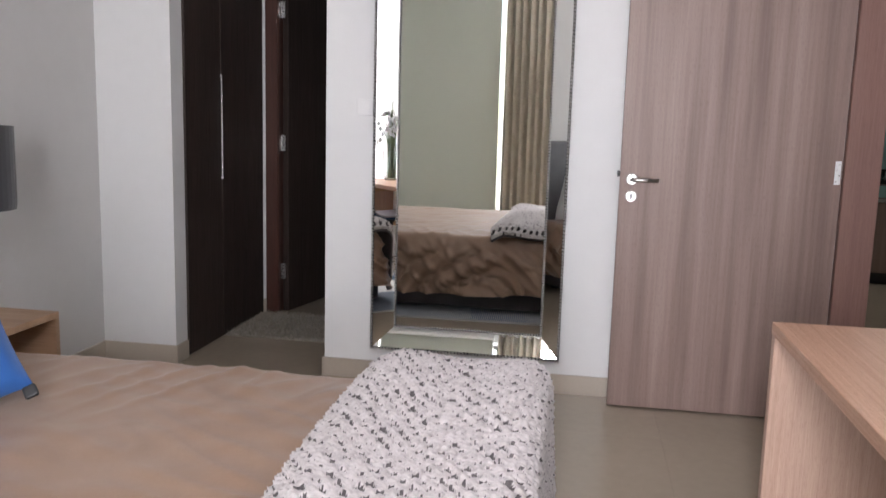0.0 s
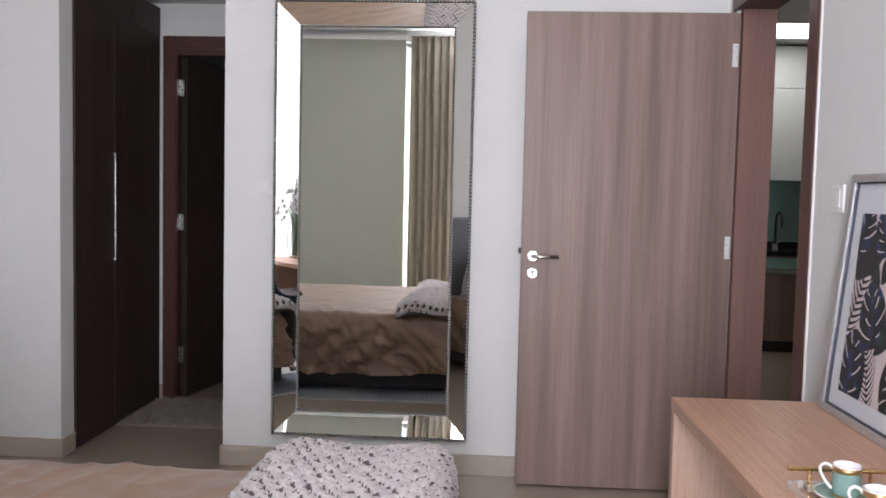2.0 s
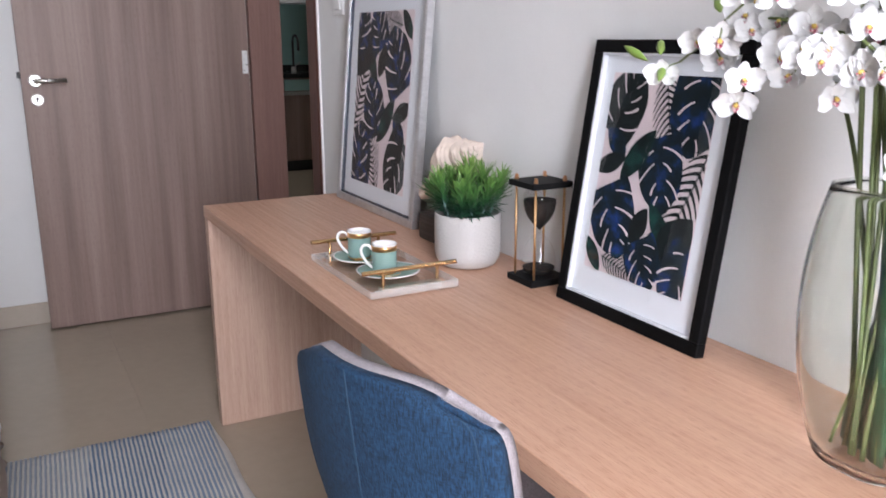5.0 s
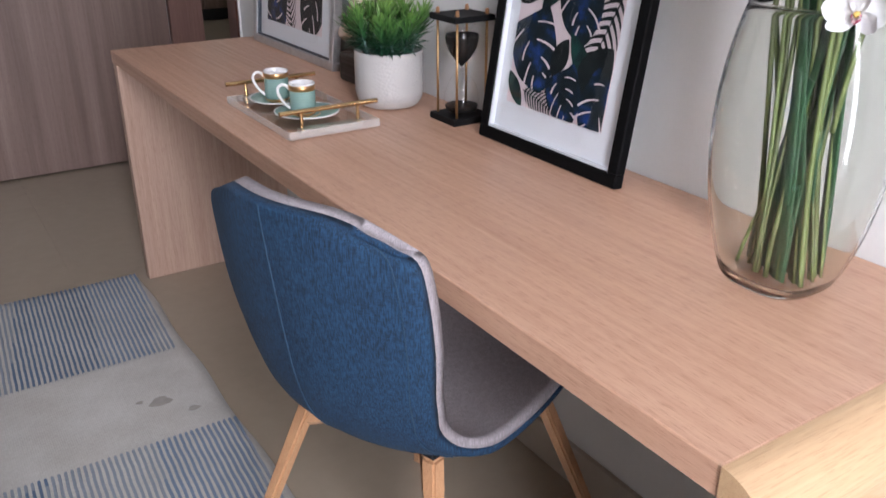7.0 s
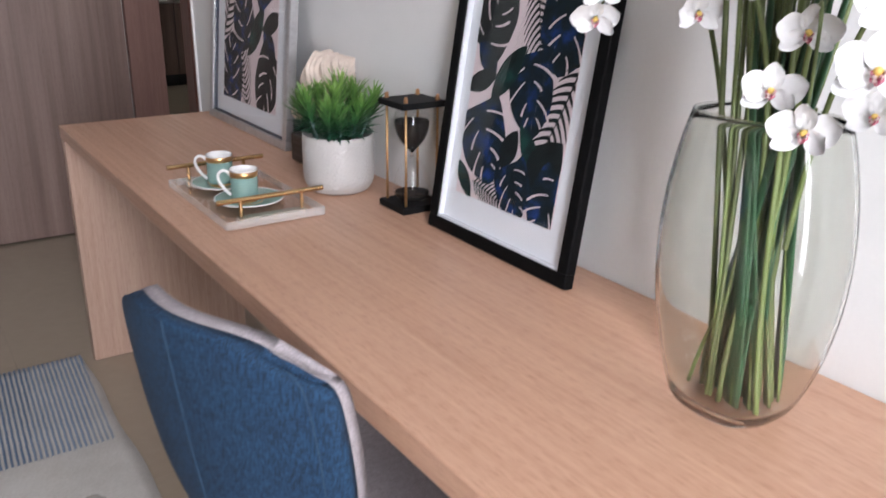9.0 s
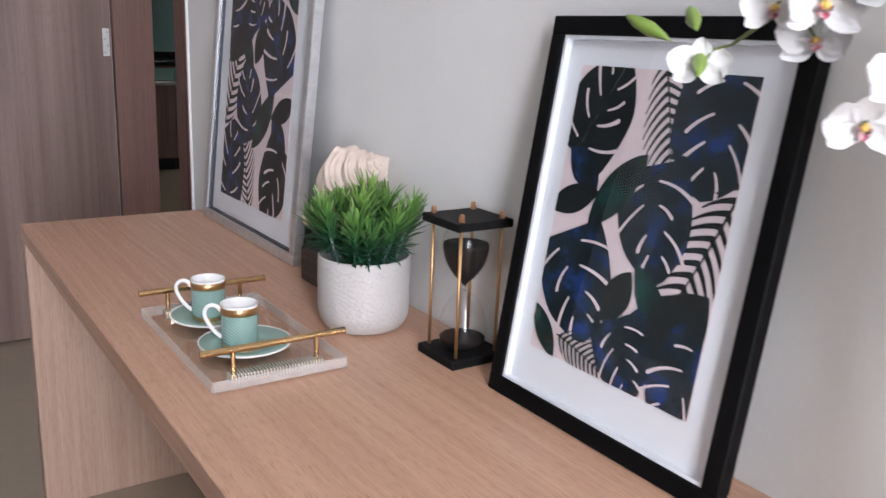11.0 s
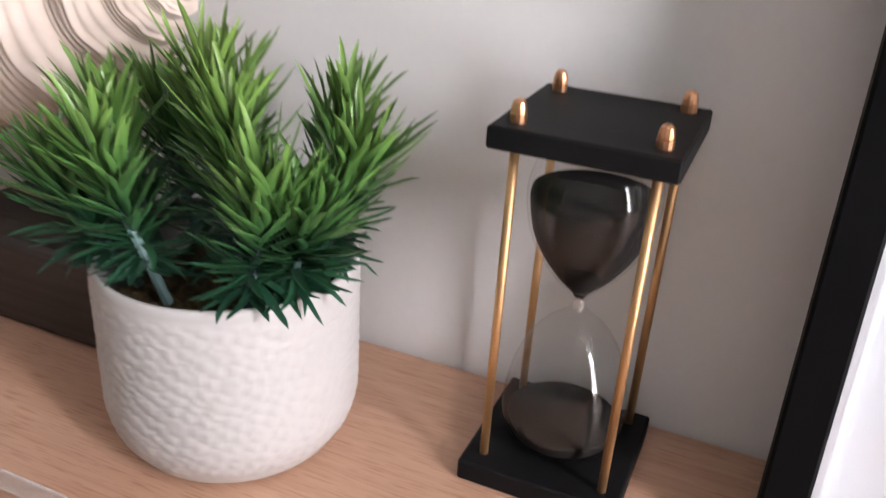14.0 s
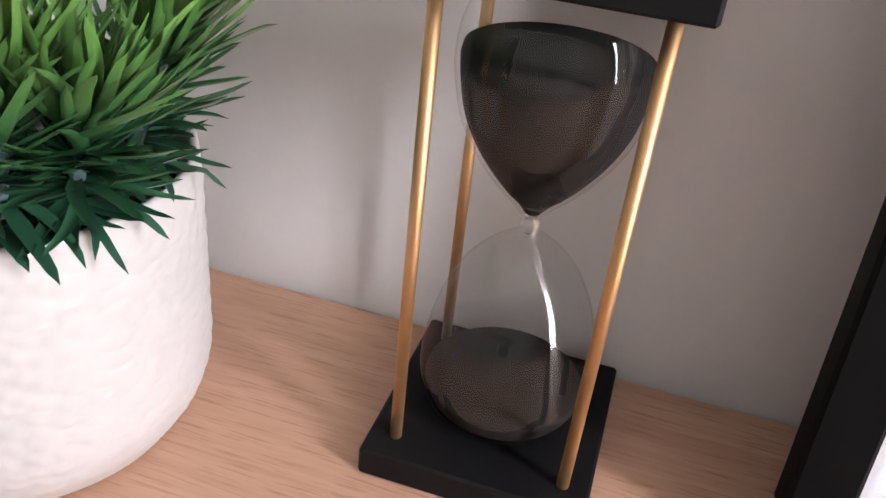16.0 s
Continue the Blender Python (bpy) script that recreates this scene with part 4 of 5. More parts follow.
def ink(name, dark, mid, bright, amount):
    """Painterly ink: near black with washes of colour inside each leaf."""
    n = Nodes(name)
    v = n.coords()
    f = n.noise(v, 26, 5, 0.6)
    g = n.noise(v, 190, 3, 0.7)
    c = n.ramp(f, [(0.40, dark), (0.60 - amount * 0.1, mid), (0.74 - amount * 0.1, bright)])
    n.link(n.mix(0.25, c, n.ramp(g, [(0.3, dark), (0.7, mid)])), n.p.inputs["Base Color"])
    n.set(Roughness=0.8, Specular_IOR_Level=0.2)
    return n.m


M_INK_K = ink("ink_black", (0.006, 0.008, 0.009), (0.010, 0.016, 0.017), (0.014, 0.03, 0.03), 0.0)
M_INK_G = ink("ink_deep_green", (0.005, 0.009, 0.010), (0.008, 0.026, 0.024), (0.012, 0.07, 0.058), 0.8)
M_INK_B = ink("ink_midnight_blue", (0.005, 0.010, 0.012), (0.007, 0.018, 0.032), (0.014, 0.05, 0.23), 0.7)
M_PAPER = plain("blush_print_paper", (0.70, 0.60, 0.62), 0.8, vary=0.03, scale=200, bump=0.02)


def clip(poly, w, h):
    """Cut a 2D outline to the rectangle 0..w, 0..h."""
    for ax, lim, sgn in ((0, 0, 1), (0, w, -1), (1, 0, 1), (1, h, -1)):
        out = []
        for i, p in enumerate(poly):
            q = poly[(i + 1) % len(poly)]
            a, b = sgn * (p[ax] - lim), sgn * (q[ax] - lim)
            if a >= 0:
                out.append(p)
            if (a >= 0) != (b >= 0):
                t = a / (a - b)
                out.append((p[0] + t * (q[0] - p[0]), p[1] + t * (q[1] - p[1])))
        poly = out
        if len(poly) < 3:
            return []
    return poly


def bar2(p, q, w0, w1):
    """A tapered bar with round ends, as an outline."""
    a = math.atan2(q[1] - p[1], q[0] - p[0])
    n1 = [(q[0] + w1 * math.cos(a + t), q[1] + w1 * math.sin(a + t)) for t in (-1.57, -0.8, 0, 0.8, 1.57)]
    n2 = [(p[0] + w0 * math.cos(a + t), p[1] + w0 * math.sin(a + t)) for t in (1.57, 2.4, 3.14, 3.9, 4.71)]
    return n1 + n2


# Leaves of the prints: kind, stalk end and tip (fractions of the print), half width over length, ink
BLACK_PRINT = (
    ("frond", 0.50, 1.04, 0.64, 0.72, 0.36, 1), ("monstera", 0.06, 0.70, 0.30, 1.03, 0.46, 1), ("blade", 0.03, 0.72, 0.25, 0.59, 0.30, 3),
    ("blade", -0.05, 0.50, 0.27, 0.59, 0.22, 1), ("monstera", 0.88, 1.02, 0.83, 0.63, 0.52, 3), ("frond", 1.03, 0.72, 0.80, 0.30, 0.30, 1),
    ("monstera", 0.55, 0.71, 0.70, 0.35, 0.44, 3), ("blade", 0.24, 0.47, 0.52, 0.74, 0.20, 2), ("monstera", 0.12, 0.44, 0.36, 0.09, 0.48, 3),
    ("blade", 0.45, 0.18, 0.56, 0.37, 0.30, 1), ("blade", 0.57, 0.40, 0.82, 0.17, 0.19, 2), ("blade", 0.72, 0.08, 0.98, 0.37, 0.34, 1),
    ("frond", 0.18, 0.08, 0.50, 0.02, 0.40, 2), ("monstera", 0.52, 0.21, 0.70, -0.02, 0.52, 3), ("blade", -0.02, 0.16, 0.18, -0.01, 0.20, 2), ("monstera", 1.03, 0.22, 0.84, -0.06, 0.50, 3),
)
# the larger print is the same sheet hung the other way up
SILVER_PRINT = tuple((kind, 1 - u0, 1 - v0, 1 - u1, 1 - v1, ratio, ink) for kind, u0, v0, u1, v1, ratio, ink in BLACK_PRINT)


def jungle(w, h, leaves):
    """Painted split leaves, palm fronds and plain blades on blush paper; returns (outline, material index)."""
    rnd = random.Random(5)
    shapes = []

    def place(a, b):
        ang = math.atan2(b[1] - a[1], b[0] - a[0])
        c, q = math.cos(ang), math.sin(ang)
        return lambda x, y: (a[0] + x * c - y * q, a[1] + x * q + y * c)

    def curve(at, p, ang, bend, l, w0, w1, ink):
        """A bent tapering stroke in short pieces."""
        n = 5
        for k in range(n):
            t0, t1 = k / n, (k + 1) / n
            a0, a1 = ang + bend * t0, ang + bend * t1
            e = (p[0] + l / n * math.cos((a0 + a1) / 2), p[1] + l / n * math.sin((a0 + a1) / 2))
            shapes.append((bar2(at(*p), at(*e), w0 + (w1 - w0) * t0, w0 + (w1 - w0) * t1), ink))
            p = e

    def monstera(at, l, hw, ink):
        for side in (-1, 1):
            pts = [at(0, 0)]
            for i in range(25):
                t = i / 24
                y = hw * math.sin(math.pi * min(1, 0.10 + 0.90 * t)) ** 0.6 * (1.0 - 0.22 * t)
                x = l * (-0.16 * math.sin(math.pi * min(1, t * 3.2)) * (t < 0.3125) + t)
                pts.append(at(x, side * y * (1 + 0.03 * math.sin(11 * t))))
            shapes.append((pts, ink))
            for k in range(4):
                x0 = l * (0.10 + 0.19 * k + rnd.uniform(-0.03, 0.03))
                ang = side * (1.30 - 0.20 * k)
                gap = hw * rnd.uniform(0.16, 0.32)
                ln = hw * (rnd.uniform(0.38, 0.62) if rnd.random() < 0.55 else 0.95) * (1 - 0.10 * k)
                p = (x0 + gap * math.cos(ang), gap * math.sin(ang))
                curve(at, p, ang, -side * rnd.uniform(0.25, 0.7), ln, l * 0.010, l * rnd.uniform(0.014, 0.022), 0)

    def frond(at, l, hw, ink):
        curve(at, (0, 0), 0.08, -0.16, l, l * 0.012, l * 0.006, ink)
        for side in (-1, 1):
            for k in range(10):
                t = (k + 0.6) / 10.5
                curve(at, (l * t, 0), side * 1.12, -side * 0.55, hw * (0.55 + 0.6 * math.sin(math.pi * t)), l * 0.022, l * 0.006, ink)

    def blade(at, l, hw, ink):
        ts = [k / 14 for k in range(15)]
        top = [at(l * t, hw * math.sin(math.pi * t) ** 0.75) for t in ts]
        low = [at(l * t, -0.85 * hw * math.sin(math.pi * t) ** 0.9) for t in ts[::-1]]
        shapes.append((top + low[1:-1], ink))

    for kind, u0, v0, u1, v1, ratio, ink in leaves:
        a, b = (u0 * w, v0 * h), (u1 * w, v1 * h)
        l = math.hypot(b[0] - a[0], b[1] - a[1])
        {"monstera": monstera, "frond": frond, "blade": blade}[kind](place(a, b), l, l * ratio, ink)
    out = []
    for pts, ink in shapes:
        q = clip(pts, w, h)
        if len(q) >= 3:
            out.append((q, ink))
    return out


def picture(name, y_left, y_right, x_foot, x_top, z_top, fw, fd, art, frame_mat, label, leaves, lip, spacer):
    """A framed print that leans on the east wall. art: left, right, bottom and top margins of the print."""
    W = y_left - y_right
    rise, back = z_top - DZ, x_top - x_foot
    H = math.hypot(rise, back)
    ob = thing(name, (x_foot, y_left, DZ), label, "picture")
    up, right, out = Vector((back / H, 0, rise / H)), Vector((0, -1, 0)), Vector((-rise / H, 0, back / H))
    ob.matrix_world = Matrix.Translation((x_foot, y_left, DZ)) @ Matrix((right, up, out)).transposed().to_4x4()
    # local: x along the width, y up the picture, z towards the room
    for b in ((0, W, 0, fw), (0, W, H - fw, H), (0, fw, fw, H - fw), (W - fw, W, fw, H - fw)):
        part("frame_bar", box(b[0], b[1], b[2], b[3], -fd + lip, lip, 0.0018, 1), frame_mat, ob)
    part("backing_board", box(fw * 0.6, W - fw * 0.6, fw * 0.6, H - fw * 0.6, -0.012, -0.009), M_BLACK, ob)
    # strips inside the frame; a pale one stands in for a glass reflection
    for b in ((fw, W - fw, fw, fw + 0.004), (fw, W - fw, H - fw - 0.004, H - fw), (fw, fw + 0.004, fw + 0.004, H - fw - 0.004), (W - fw - 0.004, W - fw, fw + 0.004, H - fw - 0.004)):
        part("spacer", box(b[0], b[1], b[2], b[3], -0.0059, 0.0042), spacer, ob, "thin strip inside the frame")
    part("mat_board", box(fw * 0.8, W - fw * 0.8, fw * 0.8, H - fw * 0.8, -0.0085, -0.006), M_MAT, ob)
    l, r, b, t = art
    w, h = W - l - r, H - b - t
    bm = box(l, W - r, b, H - t, -0.0058, -0.0054)
    for k, (pts, ink) in enumerate(jungle(w, h, leaves)):
        z = -0.0053 + 0.000004 * k
        f = bm.faces.new([bm.verts.new((l + p[0], b + p[1], z)) for p in pts])
        f.material_index = ink
    me = bpy.data.meshes.new("print")
    bm.to_mesh(me)
    bm.free()
    for m in (M_PAPER, M_INK_K, M_INK_G, M_INK_B):
        me.materials.append(m)
    pr = new("print", me)
    pr.parent = ob
    pr["label"] = "botanical print of dark split leaves"
    gl = part("glass", sheet(1, 1, lambda u, v: Vector((fw * 0.7 + u * (W - 1.4 * fw), fw * 0.7 + v * (H - 1.4 * fw), 0.0045))), M_PANE, ob)
    gl.visible_shadow = False
    return ob


picture("framed_print", -1.425, -1.974, -0.076, -0.0125, 1.396, 0.022, 0.022, (0.078, 0.10, 0.072, 0.108), M_SILVER_FRAME, "silver-framed dark leaf print leaning on the wall", SILVER_PRINT, 0.010, M_NAVY)
# pale strips here imitate the reflection along the picture glass
picture("framed_print", -2.641, -3.018, -0.089, -0.0135, 1.210, 0.023, 0.019, (0.054, 0.064, 0.077, 0.057), M_BLACK_FRAME, "black-framed leaf print leaning on the wall", BLACK_PRINT, 0.008, M_MAT)

# ---- wall clock: black cage and gold ring ----
CY, CZ0, CZ1, CH, CD = -2.515, 1.456, 2.28, 0.395, 0.085
clock = thing("wall_clock", (0, CY, 1.868), "open black cage wall clock with a gold ring", "clock")
_b = 0.0055
for _x in (-0.006, -CD):
    for _s in (-1, 1):
        part("upright", box(_x - _b, _x + _b, _s * CH - _b, _s * CH + _b, CZ0 - 1.868, CZ1 - 1.868), M_BLACK, clock)
    for _z in (CZ0 - 1.868, CZ1 - 1.868):
        part("crossbar", box(_x - _b, _x + _b, -CH, CH, _z - _b * 1.4, _z + _b * 1.4), M_BLACK, clock)
for _s in (-1, 1):
    for _z in (CZ0 - 1.868, CZ1 - 1.868):
        part("spacer", box(-CD, -0.006, _s * CH - _b, _s * CH + _b, _z - _b, _z + _b), M_BLACK, clock)
part("centre_bar", box(-0.05, -0.039, -_b, _b, -0.467, 0.467), M_BLACK, clock)
part("ring", lathe([(0.464, -0.012), (0.470, -0.012), (0.470, 0.012), (0.464, 0.012), (0.464, -0.012)], 96, m=pose(-0.045, 0, -0.012, 0, 90, 0)), M_GOLD, clock, "brushed gold ring", smooth=False)
part("hub", lathe([(0, 0.01), (0.02, 0.01), (0.02, -0.01), (0, -0.01)], 24, m=pose(-0.055, 0, 0, 0, 90, 0)), M_GOLD, clock)
part("hand", tube([(-0.06, 0, 0), (-0.06, 0.144, -0.19)], [0.006, 0.003], 4), M_GOLD, clock)
part("hand", tube([(-0.064, 0, 0), (-0.064, -0.12, 0.22)], [0.006, 0.003], 4), M_GOLD, clock)

# ---- hourglass ----
hg = thing("hourglass", (-0.0600, -2.5275, DZ), "black hourglass with brass rods on the desk", "hourglass")
part("base_slab", box(-0.0480, 0.0480, -0.0462, 0.0462, 0, 0.0135, 0.0012, 1), M_SLATE, hg)
part("top_slab", box(-0.0480, 0.0480, -0.0462, 0.0462, 0.2012, 0.2130, 0.0012, 1), M_SLATE, hg)
for _sx in (-1, 1):
    for _sy in (-1, 1):
        _x, _y = _sx * 0.0350, _sy * 0.0350
        part("rod", tube([(_x, _y, 0.0136), (_x, _y, 0.2011)], 0.0025, 14), M_BRASS, hg, "brass rod", smooth=True)
        part("nut", lathe([(0, 0.0115), (0.0018, 0.0112), (0.0032, 0.0098), (0.0039, 0.0070), (0.0040, 0.0050), (0.0036, 0.0046), (0.0043, 0.0042), (0.0043, 0.0)], 12, m=Matrix.Translation((_x, _y, 0.2131))), M_COPPER, hg, "copper acorn nut", smooth=False)
_low = [(0.0, 0.0139), (0.014, 0.0142), (0.0240, 0.0158), (0.0312, 0.0200), (0.0348, 0.0265), (0.0362, 0.0345), (0.0357, 0.0470), (0.0322, 0.0650), (0.0258, 0.0815), (0.0185, 0.0920), (0.0110, 0.0990), (0.0058, 0.1030), (0.0036, 0.1055)]
_high = [(0.0046, 0.1078), (0.0033, 0.1100), (0.0050, 0.1125), (0.0085, 0.1170), (0.0140, 0.1225), (0.0205, 0.1305), (0.0268, 0.1400), (0.0318, 0.1510), (0.0346, 0.1640), (0.0354, 0.1720), (0.0345, 0.1820), (0.0308, 0.1920), (0.0235, 0.1995), (0.012, 0.2035), (0.0, 0.2045)]


def smooth_profile(pts, n=5):
    """Round a profile of (r, z) pairs by a spline through them."""
    out = []
    for k in range(len(pts) - 1):
        a, b, c, d = [pts[min(len(pts) - 1, max(0, k + j))] for j in (-1, 0, 1, 2)]
        for q in range(n):
            t = q / n
            out.append(tuple(max(0.0, 0.5 * (2 * b[i] + (c[i] - a[i]) * t + (2 * a[i] - 5 * b[i] + 4 * c[i] - d[i]) * t * t + (3 * b[i] - a[i] - 3 * c[i] + d[i]) * t ** 3)) for i in (0, 1)))
    return out + [pts[-1]]


_low, _high = [(r, z * 0.982) for r, z in _low], [(r, z * 0.982) for r, z in _high]
_wall = smooth_profile(_low + _high)
_g = part("glass_bulb", lathe(_wall, 64), M_HG, hg, "clear blown glass bulbs", smooth=True)
_g.visible_shadow = False
part("neck_knob", lathe([(0, -0.0045), (0.0020, -0.004), (0.0034, -0.0012), (0.0033, 0.0012), (0.0020, 0.004), (0, 0.0045)], 24, m=Matrix.Translation((0, 0, 0.1056))), M_HGNECK, hg, "thick clear glass neck", smooth=True).visible_shadow = False
_sandu = [(0, 0.1100)] + [(max(r - 0.0019, 0.0005), z) for r, z in smooth_profile(_high[2:10]) if z < 0.1714] + [(0.0328, 0.1725), (0.016, 0.1719), (0, 0.1711)]
part("upper_sand", lathe(_sandu, 56), M_SAND, hg, "black sand", smooth=True)
_sandl = [(0, 0.0158)] + [(max(r - 0.0019, 0.0005), z + 0.0012) for r, z in smooth_profile(_low[1:7]) if z < 0.0300] + [(0.0325, 0.0312), (0.015, 0.0318), (0, 0.0322)]
part("lower_sand", lathe(_sandl, 56), M_SAND, hg, "black sand", smooth=True)

# ---- potted artificial plant ----
pot = thing("plant_pot", (-0.1235, -2.340, DZ), "white embossed ceramic pot on the desk", "pot")


def emboss(a, r, z):
    """Raised many-petalled flowers, crowded in staggered rows round the pot's side."""
    if not 0.010 < z < 0.114 or r < 0.055:
        return (r, r)
    fade = min(1, (z - 0.010) / 0.006, (0.114 - z) / 0.006)
    best = (9.0, 0.0, 0.0)
    for row, zc in enumerate((0.012, 0.046, 0.080, 0.114)):
        step = 2 * math.pi / 11
        b = (a + (0.5 * step if row % 2 else 0) + 0.07 * math.sin(row * 2.3)) % step - step / 2
        dx, dz = b * 0.074, z - zc + 0.004 * math.sin(3 * a + row)
        d = math.hypot(dx, dz)
        if d < best[0]:
            best = (d, math.atan2(dz, dx), row)
    d, ang, row = best
    d += 0.0012 * noise.noise(Vector((a * 14, z * 160, row)))
    ring = int(max(0, d) / 0.0068)
    f = d / 0.0068 - ring
    n = (1, 7, 11, 15, 19)[min(4, ring)]
    lobe = abs(math.sin(n * ang / 2 + ring * 0.9 + row)) if ring else 1.0
    h = 0.00085 * fade * lobe ** 0.55 * math.sin(math.pi * min(1, 0.15 + f * 0.85)) ** 0.6
    h += 0.0003 * noise.noise(Vector((a * 9, z * 90, 2)))
    return (r + h, r + h)


_pz = [0.005 + 0.0010 * i for i in range(113)]
_pp = [(0, 0), (0.050, 0), (0.0565, 0.0020)] + [(0.0735 - 0.0150 * max(0, 1 - z / 0.038) ** 2.1, z) for z in _pz if z < 0.1165] + [(0.0733, 0.1190), (0.0722, 0.1203), (0.0702, 0.1196), (0.0692, 0.1165), (0.068, 0.09), (0.067, 0.085)]
part("vessel", lathe(_pp, 230, radius=emboss), M_CERAMIC, pot, smooth=True)
M_MOSS = plain("dry_moss", (0.10, 0.065, 0.025), 0.95, vary=0.7, scale=220, bump=1.0)
part("moss", sheet(30, 30, lambda u, v: Vector(((u - 0.5) * 0.095, (v - 0.5) * 0.095, 0.098 + 0.006 * noise.noise(Vector((u * 14, v * 14, 1))))), 0.004), M_MOSS, pot, "dry brown moss")


def leaf_mat():
    """Fleshy plastic leaves: dark blue-green low on a sprig, brighter yellow-green above."""
    n = Nodes("sprig_leaf")
    tc = n.t.nodes.new("ShaderNodeTexCoord")
    sp = n.t.nodes.new("ShaderNodeSeparateXYZ")
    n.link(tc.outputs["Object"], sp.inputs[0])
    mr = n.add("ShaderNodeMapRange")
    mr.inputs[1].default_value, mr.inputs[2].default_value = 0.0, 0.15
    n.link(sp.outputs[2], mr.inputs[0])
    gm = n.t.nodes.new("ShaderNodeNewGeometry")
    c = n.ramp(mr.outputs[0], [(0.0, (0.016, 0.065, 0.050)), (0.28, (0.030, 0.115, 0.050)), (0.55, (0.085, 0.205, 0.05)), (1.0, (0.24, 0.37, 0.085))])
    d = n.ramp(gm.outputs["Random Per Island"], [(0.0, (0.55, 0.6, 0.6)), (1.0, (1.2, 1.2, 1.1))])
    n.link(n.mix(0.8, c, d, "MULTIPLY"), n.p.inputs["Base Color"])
    n.set(Roughness=0.28)
    return n.m


M_LEAF = leaf_mat()
M_STEM_BLUE = plain("frosted_stem", (0.16, 0.26, 0.25), 0.6, vary=0.3, scale=200)


def needle(verts, faces, base, direction, length, width, droop, rnd):
    """One curved, channelled, pointed leaf."""
    d = Vector(direction).normalized()
    side = d.cross(Vector((0, 0, 1)))
    side = side.normalized() if side.length > 0.05 else Vector((math.cos(length * 900), math.sin(length * 900), 0))
    p, k0, n = Vector(base), len(verts), 8
    sway, curl = rnd.uniform(-1.0, 1.0), rnd.uniform(-0.6, 1.2)
    for i in range(n + 1):
        t = i / n
        w = width * min(1.0, 0.45 + 1.6 * t) * (1 - t) ** 0.34
        up = side.cross(d).normalized()
        for o, lift in ((-1, 0.45), (0, -0.15), (1, 0.45)):
            verts.append(p + side * (o * w) + up * (lift * w))
        p = p + d * (length / n)
        bend = -droop if t < 0.6 else curl
        d = (d + Vector((0, 0, bend / n)) + side * (sway / n)).normalized()
    for i in range(n):
        for o in (0, 1):
            k = k0 + i * 3 + o
            faces.append((k, k + 1, k + 4, k + 3))


def sprig(x, y, lean, height, count, seed):
    """A bottle-brush stem: a drooping rosette low down, a loose plume of upswept leaves above."""
    rnd = random.Random(seed)
    verts, faces = [], []
    axis = Vector((lean[0], lean[1], 1)).normalized()
    for i in range(count):
        t = (i + rnd.random()) / count
        a = i * 2.399 + rnd.uniform(-0.4, 0.4)
        s = 0.016 + (height * 0.86 - 0.016) * t ** 0.9
        rise = -0.16 + 1.02 * min(1, t * 2.2) + 0.25 * max(0, t - 0.5) + rnd.uniform(-0.36, 0.36)
        l = (0.027 + 0.020 * min(1, t * 1.5)) * rnd.uniform(0.75, 1.2)
        e1 = axis.cross(Vector((0.3, 1, 0.2))).normalized()
        e2 = axis.cross(e1)
        d = (e1 * math.cos(a) + e2 * math.sin(a)) * math.cos(rise) + axis * math.sin(rise) + Vector((0, 0, 0.20 * t))
        needle(verts, faces, axis * s, d, l, 0.0027 * rnd.uniform(0.8, 1.2), rnd.uniform(-0.2, 0.8) * (1 - t) - 0.6 * t, rnd)
    for v in verts:
        R = math.hypot(v.x + x, v.y + y)
        if 0.055 < R < 0.081 and v.z < 0.0185:
            v.z = 0.0185 + 0.15 * (v.z - 0.0185)
        elif R >= 0.081:
            v.z = max(v.z, 0.017 - (R - 0.081) * 0.75)
    me = bpy.data.meshes.new("leaves")
    me.from_pydata(verts, [], faces)
    bm = bmesh.new()
    bm.from_mesh(me)
    bpy.data.meshes.remove(me)
    st = part("stem", tube([axis * -0.006, axis * height * 0.5, axis * height], [0.0030, 0.0026, 0.0012], 8), M_STEM_BLUE, pot, "frosted blue-green stem")
    st.location = (x, y, 0.105)
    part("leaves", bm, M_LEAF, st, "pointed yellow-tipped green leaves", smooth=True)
    return st


for _k, (_x, _y, _h, _lx, _ly) in enumerate(((-0.042, 0.014, 0.094, -0.32, 0.26), (-0.040, -0.040, 0.086, -0.22, -0.42), (0.006, -0.050, 0.090, 0.10, -0.52), (-0.004, 0.046, 0.094, -0.05, 0.48),
                                             (0.038, 0.022, 0.104, 0.34, 0.22), (-0.010, -0.014, 0.106, -0.10, -0.10), (0.040, -0.026, 0.098, 0.40, -0.26), (-0.034, 0.044, 0.072, -0.42, 0.60),
                                             (0.012, 0.014, 0.118, 0.06, 0.10), (-0.018, -0.050, 0.074, -0.40, -0.62), (0.030, 0.048, 0.088, 0.22, 0.52))):
    sprig(_x * 0.93, _y * 0.93, (_lx * 0.78, _ly * 0.78), _h, 140, 100 + _k)

# ---- shell on a block ----
M_SHELL = plain("chalky_cream_shell", (0.74, 0.62, 0.53), 0.6, vary=0.16, scale=55, bump=0.25)
M_BLOCK = wood("dark_stained_block", (0.02, 0.014, 0.011), (0.05, 0.037, 0.03), 1, 0.5)
shell_stand = thing("shell_ornament", (-0.052, -2.135, DZ), "large cream sea shell on a dark wooden block", "ornament")
part("block", box(-0.054, 0.040, -0.088, 0.078, 0, 0.068, 0.006), M_BLOCK, shell_stand, "dark stained block")
part("post", box(-0.006, 0.006, 0.0, 0.012, 0.0682, 0.17, 0.001, 1), M_BLACK, shell_stand)


